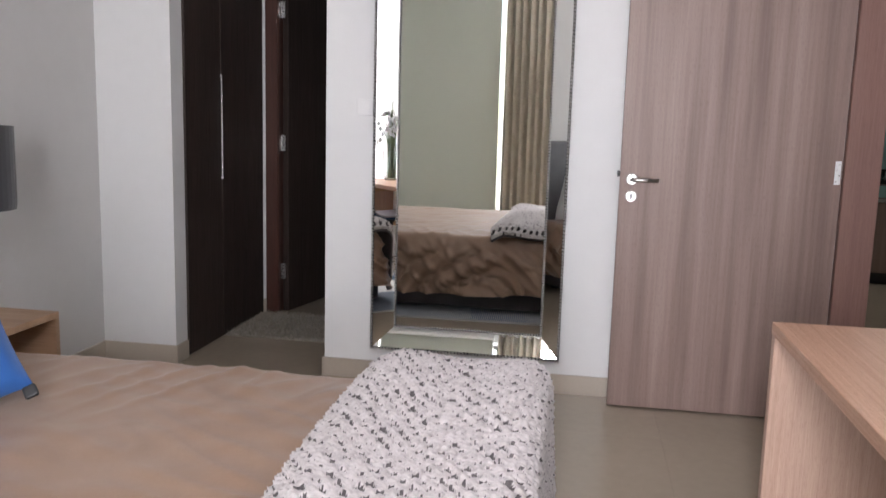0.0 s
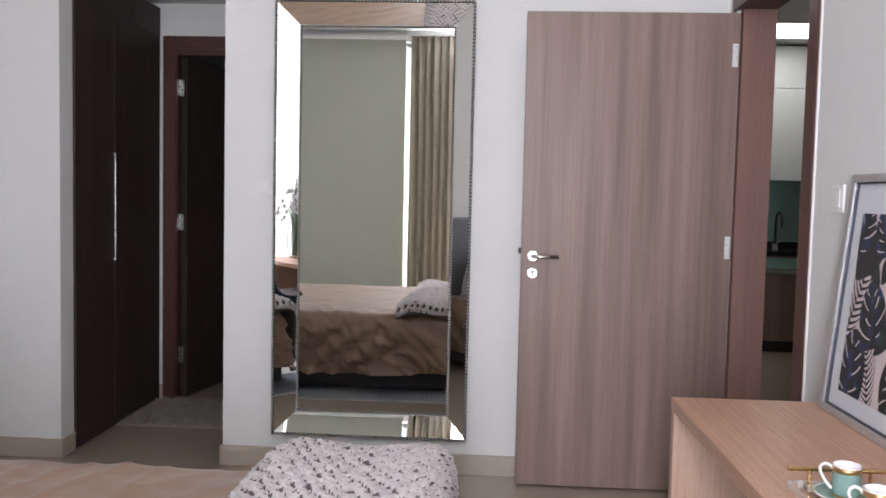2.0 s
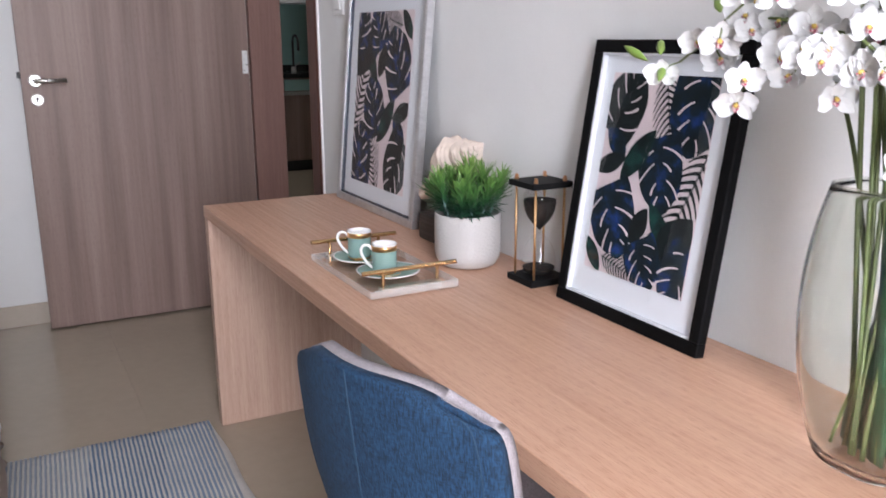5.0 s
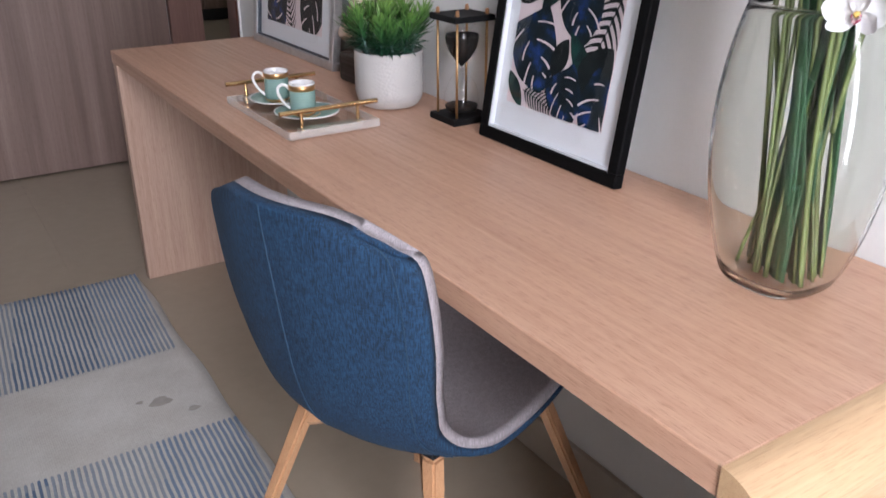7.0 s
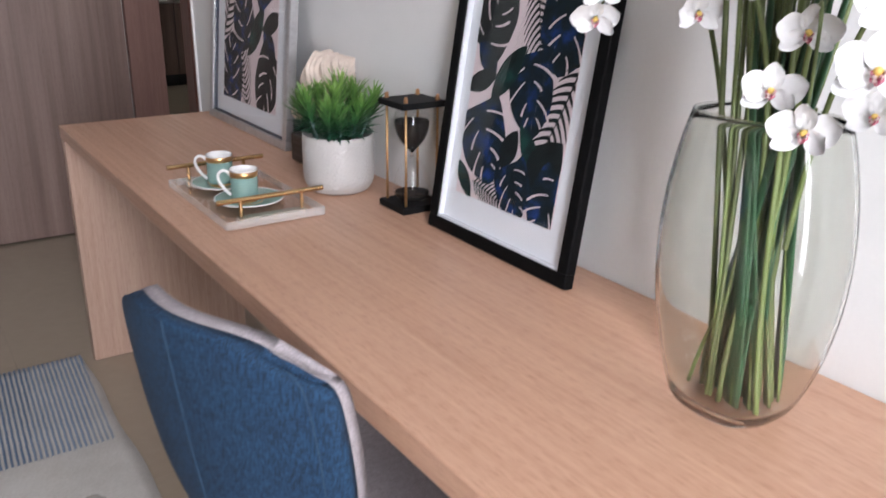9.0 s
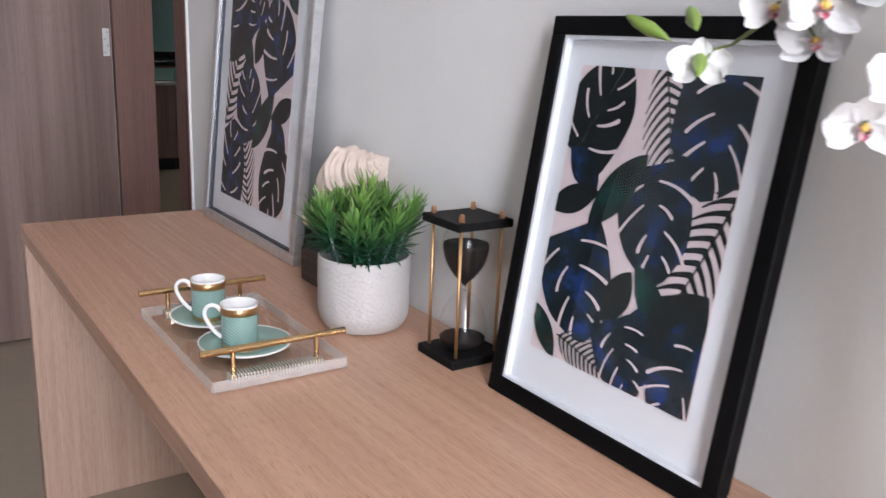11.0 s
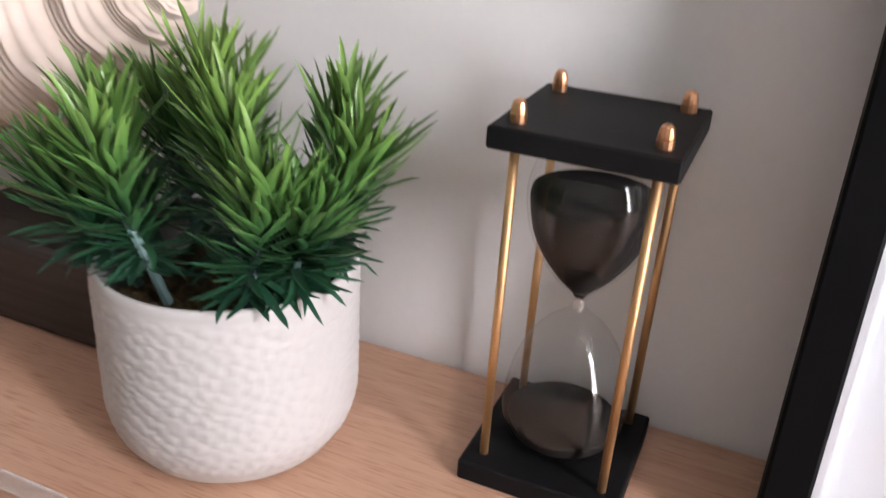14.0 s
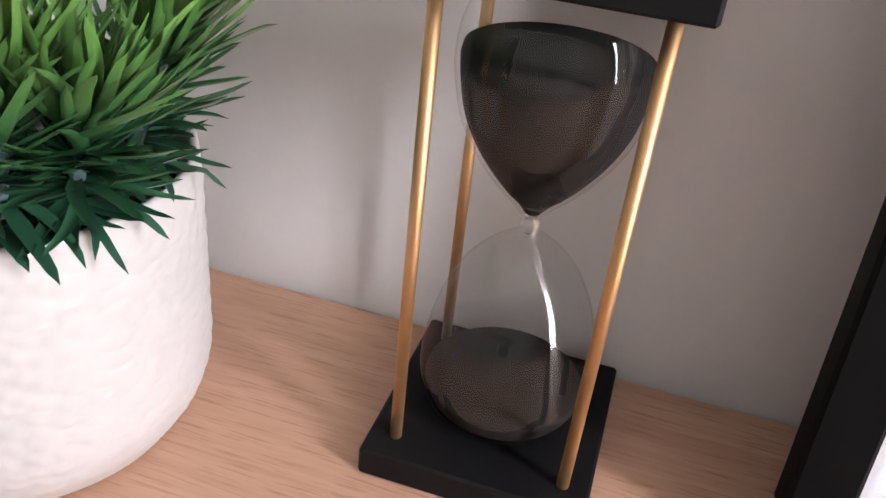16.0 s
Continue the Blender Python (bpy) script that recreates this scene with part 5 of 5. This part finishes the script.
def shell_bm():
    """A whelk: one growing profile carried round a shrinking spiral, wavy crests on each turn."""
    tip, end = Vector((0.0, -0.156, 0.264)), Vector((0.0, 0.152, 0.096))
    ax = end - tip
    L = ax.length
    ax.normalize()
    ex = Vector((1, 0, 0))
    ey = ax.cross(ex)
    prof = [(0.345, 0.10), (0.375, 0.185), (0.405, 0.235), (0.430, 0.268), (0.452, 0.296), (0.475, 0.290), (0.50, 0.282), (0.54, 0.278), (0.59, 0.272), (0.64, 0.258), (0.69, 0.232), (0.74, 0.175), (0.78, 0.118), (0.82, 0.078), (0.88, 0.060), (0.94, 0.054), (1.0, 0.050), (1.003, 0.030)]
    fine = []
    for (s0, r0), (s1, r1) in zip(prof, prof[1:]):
        for q in range(7):
            fine.append((s0 + (s1 - s0) * q / 7, r0 + (r1 - r0) * q / 7))
    fine.append(prof[-1])
    k = math.log(1 / 0.70) / (2 * math.pi)
    bm = bmesh.new()
    steps, rows = 9 * 72, []
    for i in range(steps + 1):
        th = 2 * math.pi * i / 72
        g = math.exp(-k * th)
        row = []
        for s, r in fine:
            crest = math.exp(-((s - 0.455) / 0.035) ** 2)
            wave = math.cos(8 * th + 0.7 * math.sin(3 * th))
            r2 = r * (1 + 0.03 * crest * wave + 0.02 * math.exp(-((s - 0.60) / 0.04) ** 2) * wave) + 0.0046 * math.sin(2 * math.pi * s * 36) * (0.4 + 0.6 * (s < 0.8))
            s2 = s - 0.014 * crest * wave
            far = min(1, max(0, (s - 0.74) / 0.12))
            far = far * far * (3 - 2 * far) * max(0, 1 - max(0, th - 2 * math.pi) / 1.5)
            ge = g + (1 - g) * far
            r2 *= (0.81 if s < 0.8 else 1.0) * ge ** 0.10
            flat = 0.86 if s < 0.8 else 0.9
            row.append(bm.verts.new(tip + ax * (L * ge * s2) + (ex * (flat * math.cos(-th + 0.4)) + ey * math.sin(-th + 0.4)) * (L * ge * r2)))
        rows.append(row)
    for a, b in zip(rows, rows[1:]):
        for j in range(len(fine) - 1):
            bm.faces.new((a[j], a[j + 1], b[j + 1], b[j]))
    return bm


part("shell", shell_bm(), M_SHELL, shell_stand, "ribbed cream whelk shell", smooth=True)

# ---- acrylic tray, cups and saucers ----
M_BRASS_D = metal("polished_dark_brass", (0.60, 0.40, 0.20), 0.22)
tray = thing("serving_tray", (-0.331, -2.326, DZ), "clear acrylic tray with brass bar handles", "tray")
_sl = part("slab", sheet(1, 1, lambda u, v: Vector((-0.095 + 0.19 * u, -0.168 + 0.336 * v, 0.019))), M_ACRYL, tray, "thick clear acrylic slab")
M_FROST = Nodes("polished_acrylic_edge")
_ft = M_FROST.t.nodes.new("ShaderNodeBsdfTransparent")
_fd = M_FROST.t.nodes.new("ShaderNodeBsdfGlossy")
_fd.inputs["Roughness"].default_value = 0.12
_fm = M_FROST.t.nodes.new("ShaderNodeMixShader")
M_FROST.link(M_FROST.ramp(M_FROST.noise(M_FROST.coords((40, 40, 200)), 3.0, 3), [(0.35, (0.15,) * 3), (0.65, (0.6,) * 3)]), _fm.inputs[0])
M_FROST.link(_ft.outputs[0], _fm.inputs[1])
M_FROST.link(_fd.outputs[0], _fm.inputs[2])
_fw = M_FROST.t.nodes.new("ShaderNodeBsdfDiffuse")
_fw.inputs[0].default_value = (0.8, 0.79, 0.77, 1)
_f3 = M_FROST.t.nodes.new("ShaderNodeMixShader")
_f3.inputs[0].default_value = 0.26
M_FROST.link(_fm.outputs[0], _f3.inputs[1])
M_FROST.link(_fw.outputs[0], _f3.inputs[2])
M_FROST.link(_f3.outputs[0], M_FROST.out.inputs[0])
M_FROST = M_FROST.m
for _e in ((-0.097, -0.0952, -0.170, 0.170), (0.0952, 0.097, -0.170, 0.170), (-0.0952, 0.0952, -0.170, -0.1682), (-0.0952, 0.0952, 0.1682, 0.170)):
    part("slab_edge", box(*_e, 0.004, 0.019, 0.0006, 1), M_FROST, tray, "bright polished acrylic edge").visible_shadow = False
_sl.visible_shadow = False
for _sx in (-1, 1):
    for _sy in (-1, 1):
        part("foot", lathe([(0, 0), (0.007, 0), (0.007, 0.0039), (0, 0.0039)], 14, m=Matrix.Translation((_sx * 0.085, _sy * 0.158, 0))), M_ACRYL, tray)
M_INLAY = Nodes("ribbed_pale_gold")
_iw = M_INLAY.add("ShaderNodeTexWave", Scale=70.0, Distortion=3.0, Detail=3.0)
M_INLAY.link(M_INLAY.coords(), _iw.inputs["Vector"])
M_INLAY.link(M_INLAY.ramp(_iw.outputs["Fac"], [(0.32, (0.16, 0.13, 0.09)), (0.6, (0.78, 0.73, 0.64))]), M_INLAY.p.inputs["Base Color"])
M_INLAY.set(Metallic=0.4, Roughness=0.35)
M_INLAY = M_INLAY.m
for _sy in (-1, 1):
    _y = _sy * 0.147
    part("handle_bar", tube([(-0.104, _y, 0.0505), (0.104, _y, 0.0505)], 0.0048, 12), M_BRASS_D, tray, "brushed brass bar")
    for _sx in (-1, 1):
        part("handle_post", tube([(_sx * 0.06, _y, 0.0192), (_sx * 0.06, _y, 0.047)], 0.0035, 10), M_BRASS_D, tray)
    part("inlay_strip", box(-0.066, 0.066, _y - 0.010, _y + 0.010, 0.0055, 0.0175, 0.001, 1), M_INLAY, tray, "ribbed pale gold inlay")

M_MINT = Nodes("mint_glaze")
_v = M_MINT.coords()
_w2 = M_MINT.add("ShaderNodeTexWave", Scale=130.0, Distortion=0.0)
_w2.bands_direction = "DIAGONAL"
M_MINT.link(_v, _w2.inputs["Vector"])
_n2 = M_MINT.noise(_v, 60, 3)
M_MINT.link(M_MINT.mix(M_MINT.ramp(_w2.outputs["Fac"], [(0.45, (0, 0, 0)), (0.62, (0.42, 0.42, 0.42))]), M_MINT.ramp(_n2, [(0.3, (0.26, 0.40, 0.36)), (0.7, (0.32, 0.46, 0.41))]), (0.11, 0.235, 0.225)), M_MINT.p.inputs["Base Color"])
M_MINT.set(Roughness=0.12)
M_MINT = M_MINT.m
M_MINT_PLAIN = plain("plain_mint_glaze", (0.28, 0.43, 0.37), 0.12, vary=0.1, scale=30, bump=0.0)


def cup_and_saucer(x, y, turn):
    sc = thing("saucer", (x + 0.006, y - 0.004, DZ + 0.0193), "mint green saucer with gilt rim on the tray", "saucer", "saucers on the tray")
    part("dish", lathe([(0, 0.0), (0.030, 0.0), (0.036, 0.002), (0.0640, 0.0095), (0.0635, 0.0115), (0.036, 0.0045), (0.028, 0.0032), (0.024, 0.0042), (0, 0.004)], 56), M_MINT_PLAIN, sc, smooth=True)
    part("gilt_rim", lathe([(0.0632, 0.0098), (0.0652, 0.0098), (0.0652, 0.0121), (0.0632, 0.0121), (0.0632, 0.0098)], 56), M_PORCELAIN, sc, "white rim")
    part("gilt_ring", lathe([(0.0245, 0.0044), (0.0262, 0.0042), (0.0262, 0.0036), (0.0245, 0.0036)], 48), M_GOLD, sc)
    cup = thing("espresso_cup", (x, y, DZ + 0.0193 + 0.0045), "mint espresso cup with white handle and gilt band", "cup", "espresso cups on the tray", rz=turn)
    part("inside", lathe([(0.0262, 0.0628), (0.0245, 0.0635), (0.0235, 0.0615), (0.0225, 0.03), (0.020, 0.006), (0, 0.005)], 48), M_PORCELAIN, cup, "white porcelain lining", smooth=True)
    part("body", lathe([(0, 0), (0.0195, 0.0), (0.0205, 0.0035), (0.0245, 0.005), (0.0252, 0.010), (0.0257, 0.0485)], 48), M_MINT, cup, "mint patterned glaze", smooth=True)
    part("gilt_band", lathe([(0.0257, 0.0487), (0.0263, 0.0489), (0.0265, 0.0592), (0.0259, 0.0594)], 48), M_GOLD, cup, "gilt band", smooth=True)
    part("lip", lathe([(0.0259, 0.0595), (0.0262, 0.0628)], 48), M_PORCELAIN, cup, smooth=True)
    part("foot_ring", lathe([(0.0210, 0.0005), (0.0235, 0.0005), (0.0252, 0.0048), (0.0246, 0.005)], 48), M_GOLD, cup)
    pts = [(-0.0255, 0, 0.050), (-0.031, 0, 0.057), (-0.040, 0, 0.0585), (-0.047, 0, 0.052), (-0.0475, 0, 0.042), (-0.042, 0, 0.030), (-0.034, 0, 0.019), (-0.0252, 0, 0.0115)]
    fine = []
    for k in range(7):
        a, b, c, d = [Vector(pts[min(7, max(0, k + j))]) for j in (-1, 0, 1, 2)]
        for q in range(5):
            t = q / 5
            fine.append(0.5 * (2 * b + (c - a) * t + (2 * a - 5 * b + 4 * c - d) * t * t + (3 * b - a - 3 * c + d) * t ** 3))
    fine.append(Vector(pts[7]))
    part("handle", tube(fine, 0.003, 10), M_PORCELAIN, cup, "white ear handle", smooth=True)
    return cup


cup_and_saucer(-0.351, -2.258, -28)
_c2 = cup_and_saucer(-0.352, -2.394, -28)
M_BEAN = plain("dark_coffee_bean", (0.02, 0.012, 0.008), 0.5, vary=0.4, scale=300)
for _k, (_x, _y) in enumerate(((-0.006, 0.004), (0.004, 0.008), (0.009, -0.002), (-0.002, -0.007), (-0.011, -0.002))):
    _bn = tagged(new("coffee_bean", mesh_of("coffee_bean", lathe([(0, -0.0035), (0.003, -0.002), (0.0036, 0), (0.003, 0.002), (0, 0.0035)], 10), M_BEAN, True)), "dark roasted coffee bean in the cup", "coffee bean", "coffee beans")
    _bn.matrix_world = Matrix.Translation((-0.352 + _x, -2.394 + _y, DZ + 0.0193 + 0.0045 + 0.0095)) @ pose(0, 0, 0, 90, 0, 40 * _k)

# ---- glass vase with white orchids ----
VX, VY = -0.157, -3.366
vase = thing("glass_vase", (VX, VY, DZ), "tall flattened clear glass vase of orchids", "vase")


def vase_ring(half_y, half_x, z, n=72, e=2.8):
    out = []
    for i in range(n):
        a = 2 * math.pi * i / n
        c, s = math.cos(a), math.sin(a)
        out.append(Vector((half_x * math.copysign(abs(c) ** (2 / e), c), half_y * math.copysign(abs(s) ** (2 / e), s), z)))
    return out


def vase_half(z, wall):
    t = z / 0.33
    wy = 0.056 + 0.022 * t + 0.122 * t ** 0.85 * (1 - t) ** 0.95
    return max(wy - wall, 0.01), max(0.056 + 0.012 * math.sin(math.pi * t) - wall, 0.01)


def vase_bm():
    bm = bmesh.new()
    zs = [0.0, 0.002, 0.006] + [0.012 + 0.318 * i / 40 for i in range(41)]
    path = [(z, 0.0 if z > 0.007 else (0.010 if z < 0.001 else 0.005 if z < 0.003 else 0.0018)) for z in zs] + [(0.3315, 0.0018)] + [(z, 0.0038) for z in zs[::-1] if z > 0.0125] + [(0.0105, 0.009), (0.0085, 0.018)]
    rings = [[bm.verts.new(p) for p in vase_ring(*vase_half(min(z, 0.33), w), z)] for z, w in path]
    for a, b in zip(rings, rings[1:]):
        for j in range(len(a)):
            k = (j + 1) % len(a)
            bm.faces.new((a[j], a[k], b[k], b[j]))
    bm.faces.new(rings[0][::-1])
    bm.faces.new(rings[-1])
    return bm


_vs = part("vessel", vase_bm(), M_VASE, vase, smooth=True)
_vs.visible_shadow = False
_lip = part("lip", tube([Vector((p.x, p.y, 0.3318)) for p in vase_ring(*vase_half(0.33, 0.002), 0.33)] + [Vector((vase_half(0.33, 0.002)[1], 0, 0.3318))], 0.0021, 8, caps=False), M_VASE, vase, "fire-polished glass lip", smooth=True)
_lip.visible_shadow = False

M_STEMG = plain("orchid_stem_green", (0.085, 0.105, 0.032), 0.5, vary=0.35, scale=40)
M_STEMD = plain("deep_green_leaf_blade", (0.030, 0.080, 0.036), 0.4, vary=0.35, scale=40)
M_STEML = plain("yellow_green_stem", (0.12, 0.155, 0.048), 0.45, vary=0.25, scale=40)
M_PETAL = Nodes("white_orchid_petal").set(Base_Color=(0.68, 0.675, 0.67, 1), Roughness=0.6, Sheen_Weight=0.2)
M_PETAL.bump(M_PETAL.noise(M_PETAL.coords((1, 1, 1)), 300, 3), 0.15, 0.001)
M_PETAL = M_PETAL.m
M_LIP = Nodes("pink_veined_lip")
M_LIP.link(M_LIP.ramp(M_LIP.noise(M_LIP.coords(), 160, 3), [(0.42, (0.80, 0.70, 0.66)), (0.58, (0.48, 0.05, 0.12))]), M_LIP.p.inputs["Base Color"])
M_LIP = M_LIP.m
M_THROAT = plain("yellow_throat", (0.68, 0.47, 0.12), 0.6)
M_BUD = plain("lime_green_bud", (0.19, 0.29, 0.055), 0.45, vary=0.2, scale=60)

orchid = thing("orchid_bunch", (VX, VY, DZ + 0.018), "artificial white orchids on green stems", "flowers")


def bez(a, b, c, d, n=18):
    a, b, c, d = Vector(a), Vector(b), Vector(c), Vector(d)
    return [a * (1 - t) ** 3 + b * 3 * t * (1 - t) ** 2 + c * 3 * t * t * (1 - t) + d * t ** 3 for t in [i / n for i in range(n + 1)]]


_rnd = random.Random(9)
for _k in range(27):
    _bx, _by = _rnd.uniform(-0.032, 0.032), _rnd.uniform(-0.050, 0.046)
    _tx, _ty = _rnd.uniform(-0.028, 0.028), 0.8 * _by * (-1 if _k % 2 else 0.6) + _rnd.uniform(-0.025, 0.025)
    _h = _rnd.uniform(0.45, 0.75)
    _mid = (_tx * 0.6 + _bx * 0.2, _ty * 0.75 + _by * 0.1 + _rnd.uniform(-0.012, 0.012), 0.22)
    part("stem", tube(bez((_bx, _by, 0.0), (_bx * 0.8, _by * 0.6 + _rnd.uniform(-0.012, 0.012), 0.12), _mid, (_tx * 1.4, _ty * 1.7, _h)), _rnd.uniform(0.0018, 0.0033), 10), (M_STEML, M_STEMG, M_STEMG)[_k % 3], orchid, smooth=True)
for _k in range(13):
    _bx, _by = _rnd.uniform(-0.03, 0.03), _rnd.uniform(-0.045, 0.04)
    _tx, _ty, _h = _rnd.uniform(-0.03, 0.03), _rnd.uniform(-0.06, 0.03), _rnd.uniform(0.34, 0.62)
    _c = bez((_bx, _by, 0.0), (_bx, _by, 0.12), (_tx * 0.8, _ty * 0.8, 0.25), (_tx * 1.3, _ty * 1.3, _h))
    part("leaf_blade", sheet(18, 4, lambda u, v: _c[round(u * 18)] + Vector((0.35, 0.94, 0)) * ((v - 0.5) * 0.019 * (1 - 0.8 * u ** 3)) + Vector((0.004 * abs(v - 0.5), 0, 0)), 0.0012), M_STEMD, orchid, "dark green strap leaf", smooth=True)


def petal_bm(l, w, cup, m, bm):
    g, nu, nv = [], 8, 6
    for i in range(nu + 1):
        t = i / nu
        ww = w * (math.sin(math.pi * min(1, t * 0.88 + 0.10)) ** 0.65)
        row = []
        for j in range(nv + 1):
            s = 2 * j / nv - 1
            row.append(bm.verts.new(m @ Vector((t * l, s * ww / 2, cup * (t * l) ** 2 - 0.16 * ww * (1 - s * s) + 0.002 * math.sin(7 * s + 9 * t)))))
        g.append(row)
    for i in range(nu):
        for j in range(nv):
            bm.faces.new((g[i][j], g[i + 1][j], g[i + 1][j + 1], g[i][j + 1]))


def blossom_meshes(seed):
    rnd = random.Random(seed)
    petals = []
    for ang, l, w in ((90, 0.031, 0.024), (212, 0.031, 0.023), (328, 0.031, 0.023), (12, 0.035, 0.036), (168, 0.035, 0.036)):
        bm = bmesh.new()
        petal_bm(l * rnd.uniform(0.93, 1.07), w, rnd.uniform(3, 9), pose(0, 0, 0.001 * rnd.random(), 0, 0, ang) @ pose(0.003, 0, 0, 0, rnd.uniform(-22, 2), 0), bm)
        petals.append(mesh_of("petal", bm, M_PETAL, True))
    bm = bmesh.new()
    for a in (-50, 50):
        petal_bm(0.010, 0.008, 22, pose(0, 0, 0.002, 0, 0, 270 + a) @ pose(0, 0, 0, 0, -45, 0), bm)
    petal_bm(0.013, 0.010, 10, pose(0, 0, 0.002, 0, 0, 270) @ pose(0, 0, 0, 0, -25, 0), bm)
    lip = mesh_of("lip", bm, M_LIP, True)
    thr = mesh_of("throat", lathe([(0, 0.011), (0.003, 0.0095), (0.0042, 0.005), (0.003, 0.001), (0, 0)], 12), M_THROAT, True)
    return petals, lip, thr


_BL = [blossom_meshes(s) for s in (1, 2, 3, 4)]
_BASE = Vector((VX, VY, DZ + 0.018))


def blossom(place, face, k, size=1.0):
    """One five-petalled flower on the bunch, facing a direction."""
    petals, lip, thr = _BL[k % 4]
    f = Vector(face).normalized()
    m = Matrix.Translation(Vector(place) - _BASE) @ f.to_track_quat("Z", "Y").to_matrix().to_4x4() @ Matrix.Diagonal((size, size, size, 1))
    fl = new("blossom", thr)
    fl.parent, fl.matrix_local = orchid, m
    fl["label"] = "white orchid blossom with pink lip"
    for me in petals + [lip]:
        q = new("lip" if me is lip else "petal", me)
        q.parent = fl


def spray(points, blooms, seed, buds=2, size=0.95):
    rnd = random.Random(seed)
    c = bez(*[Vector(p) - _BASE for p in points], n=30)
    part("spray_stem", tube(c, [0.0032 - 0.0017 * i / 30 for i in range(31)], 8), M_STEML, orchid, "arching yellow-green flower stem", smooth=True)
    for k in range(blooms):
        t = 0.40 + 0.60 * k / max(1, blooms - 1)
        p = c[min(30, int(t * 30))] + _BASE
        off = Vector((rnd.uniform(-0.035, 0.01), rnd.uniform(-0.03, 0.03), rnd.uniform(-0.032, 0.022)))
        face = Vector((-0.75 + rnd.uniform(-0.3, 0.3), -0.5 + rnd.uniform(-0.7, 0.5), rnd.uniform(-0.25, 0.35)))
        blossom(p + off, face, k + seed, size * rnd.uniform(0.9, 1.12))
        part("flower_stalk", tube([p - _BASE, p + off * 0.6 - _BASE + Vector((0, 0, 0.006)), p + off - _BASE], 0.0012, 6), M_STEML, orchid)
    for k in range(buds):
        p = c[30] + Vector((rnd.uniform(-0.02, 0.02), 0.016 + 0.03 * k, rnd.uniform(-0.02, 0.02)))
        part("bud", lathe([(0, -0.030), (0.003, -0.018), (0.0062, -0.002), (0.0052, 0.014), (0.002, 0.026), (0, 0.030)], 12, m=Matrix.Translation(p) @ pose(0, 0, 0, 70, 0, rnd.uniform(0, 180))), M_BUD, orchid, "lime green bud", smooth=True)


spray(((VX, VY + 0.03, DZ + 0.20), (VX - 0.01, VY + 0.07, 1.16), (-0.16, -3.24, 1.33), (-0.21, -3.060, 1.182)), 13, 31, 3, 0.74)
spray(((VX, VY + 0.01, DZ + 0.20), (VX - 0.01, VY + 0.03, 1.22), (-0.17, -3.30, 1.38), (-0.215, -3.14, 1.235)), 12, 32, 1, 0.76)
spray(((VX - 0.01, VY - 0.01, DZ + 0.20), (VX - 0.02, VY - 0.02, 1.2), (-0.23, -3.34, 1.30), (-0.22, -3.18, 1.15)), 11, 33, 0, 0.74)
spray(((VX, VY - 0.02, DZ + 0.20), (VX, VY - 0.02, 1.25), (-0.15, -3.37, 1.40), (-0.20, -3.40, 1.32)), 6, 36, 1)
for _pts, _blooms in ((((VX - 0.01, VY - 0.03, DZ + 0.20), (VX - 0.03, VY - 0.05, 1.18), (-0.21, -3.44, 1.24), (-0.235, -3.455, 1.07)),
                       ((-0.245, -3.424, 1.090, 0.80), (-0.250, -3.466, 1.062, 0.82), (-0.215, -3.431, 1.141, 0.78), (-0.205, -3.500, 1.076, 0.72))),
                      (((VX, VY - 0.04, DZ + 0.20), (VX - 0.02, VY - 0.07, 1.2), (-0.20, -3.54, 1.27), (-0.24, -3.535, 1.11)),
                       ((-0.255, -3.522, 1.119, 1.05), (-0.245, -3.530, 1.172, 1.0), (-0.220, -3.463, 1.190, 0.9), (-0.235, -3.575, 1.135, 1.0), (-0.220, -3.500, 1.235, 0.9)))):
    spray(_pts, 0, 35, 0)
    for _k, (_x, _y, _z, _s) in enumerate(_blooms):
        blossom((_x, _y, _z), (-0.78, -0.45 + 0.35 * math.sin(_k * 2.4), 0.15 + 0.25 * math.cos(_k * 1.9)), _k, _s)
        part("flower_stalk", tube([Vector((_x + 0.004, _y, _z)) - _BASE, Vector((_x + 0.02, _y + 0.006, _z + 0.018)) - _BASE, Vector((_x + 0.03, _y + 0.012, _z + 0.012)) - _BASE], 0.0013, 6), M_STEML, orchid)

# ---- floor tiles ----
floor = thing("floor", (-1.7, -2.3, 0), "glossy beige floor tiles with hairline joints", "floor", kind="structure")
_S = 0.8
_tile = mesh_of("floor_tile", box(0.0002, _S - 0.0002, 0.0002, _S - 0.0002, -0.0115, 0.0), M_TILE)
for _i3 in range(8):
    for _j3 in range(13):
        _x, _y = -3.9 + _i3 * _S, -5.3 + _j3 * _S
        _t = new("floor_tile", _tile)
        _t.parent = floor
        _t.location = (_x + 1.7, _y + 2.3, 0)
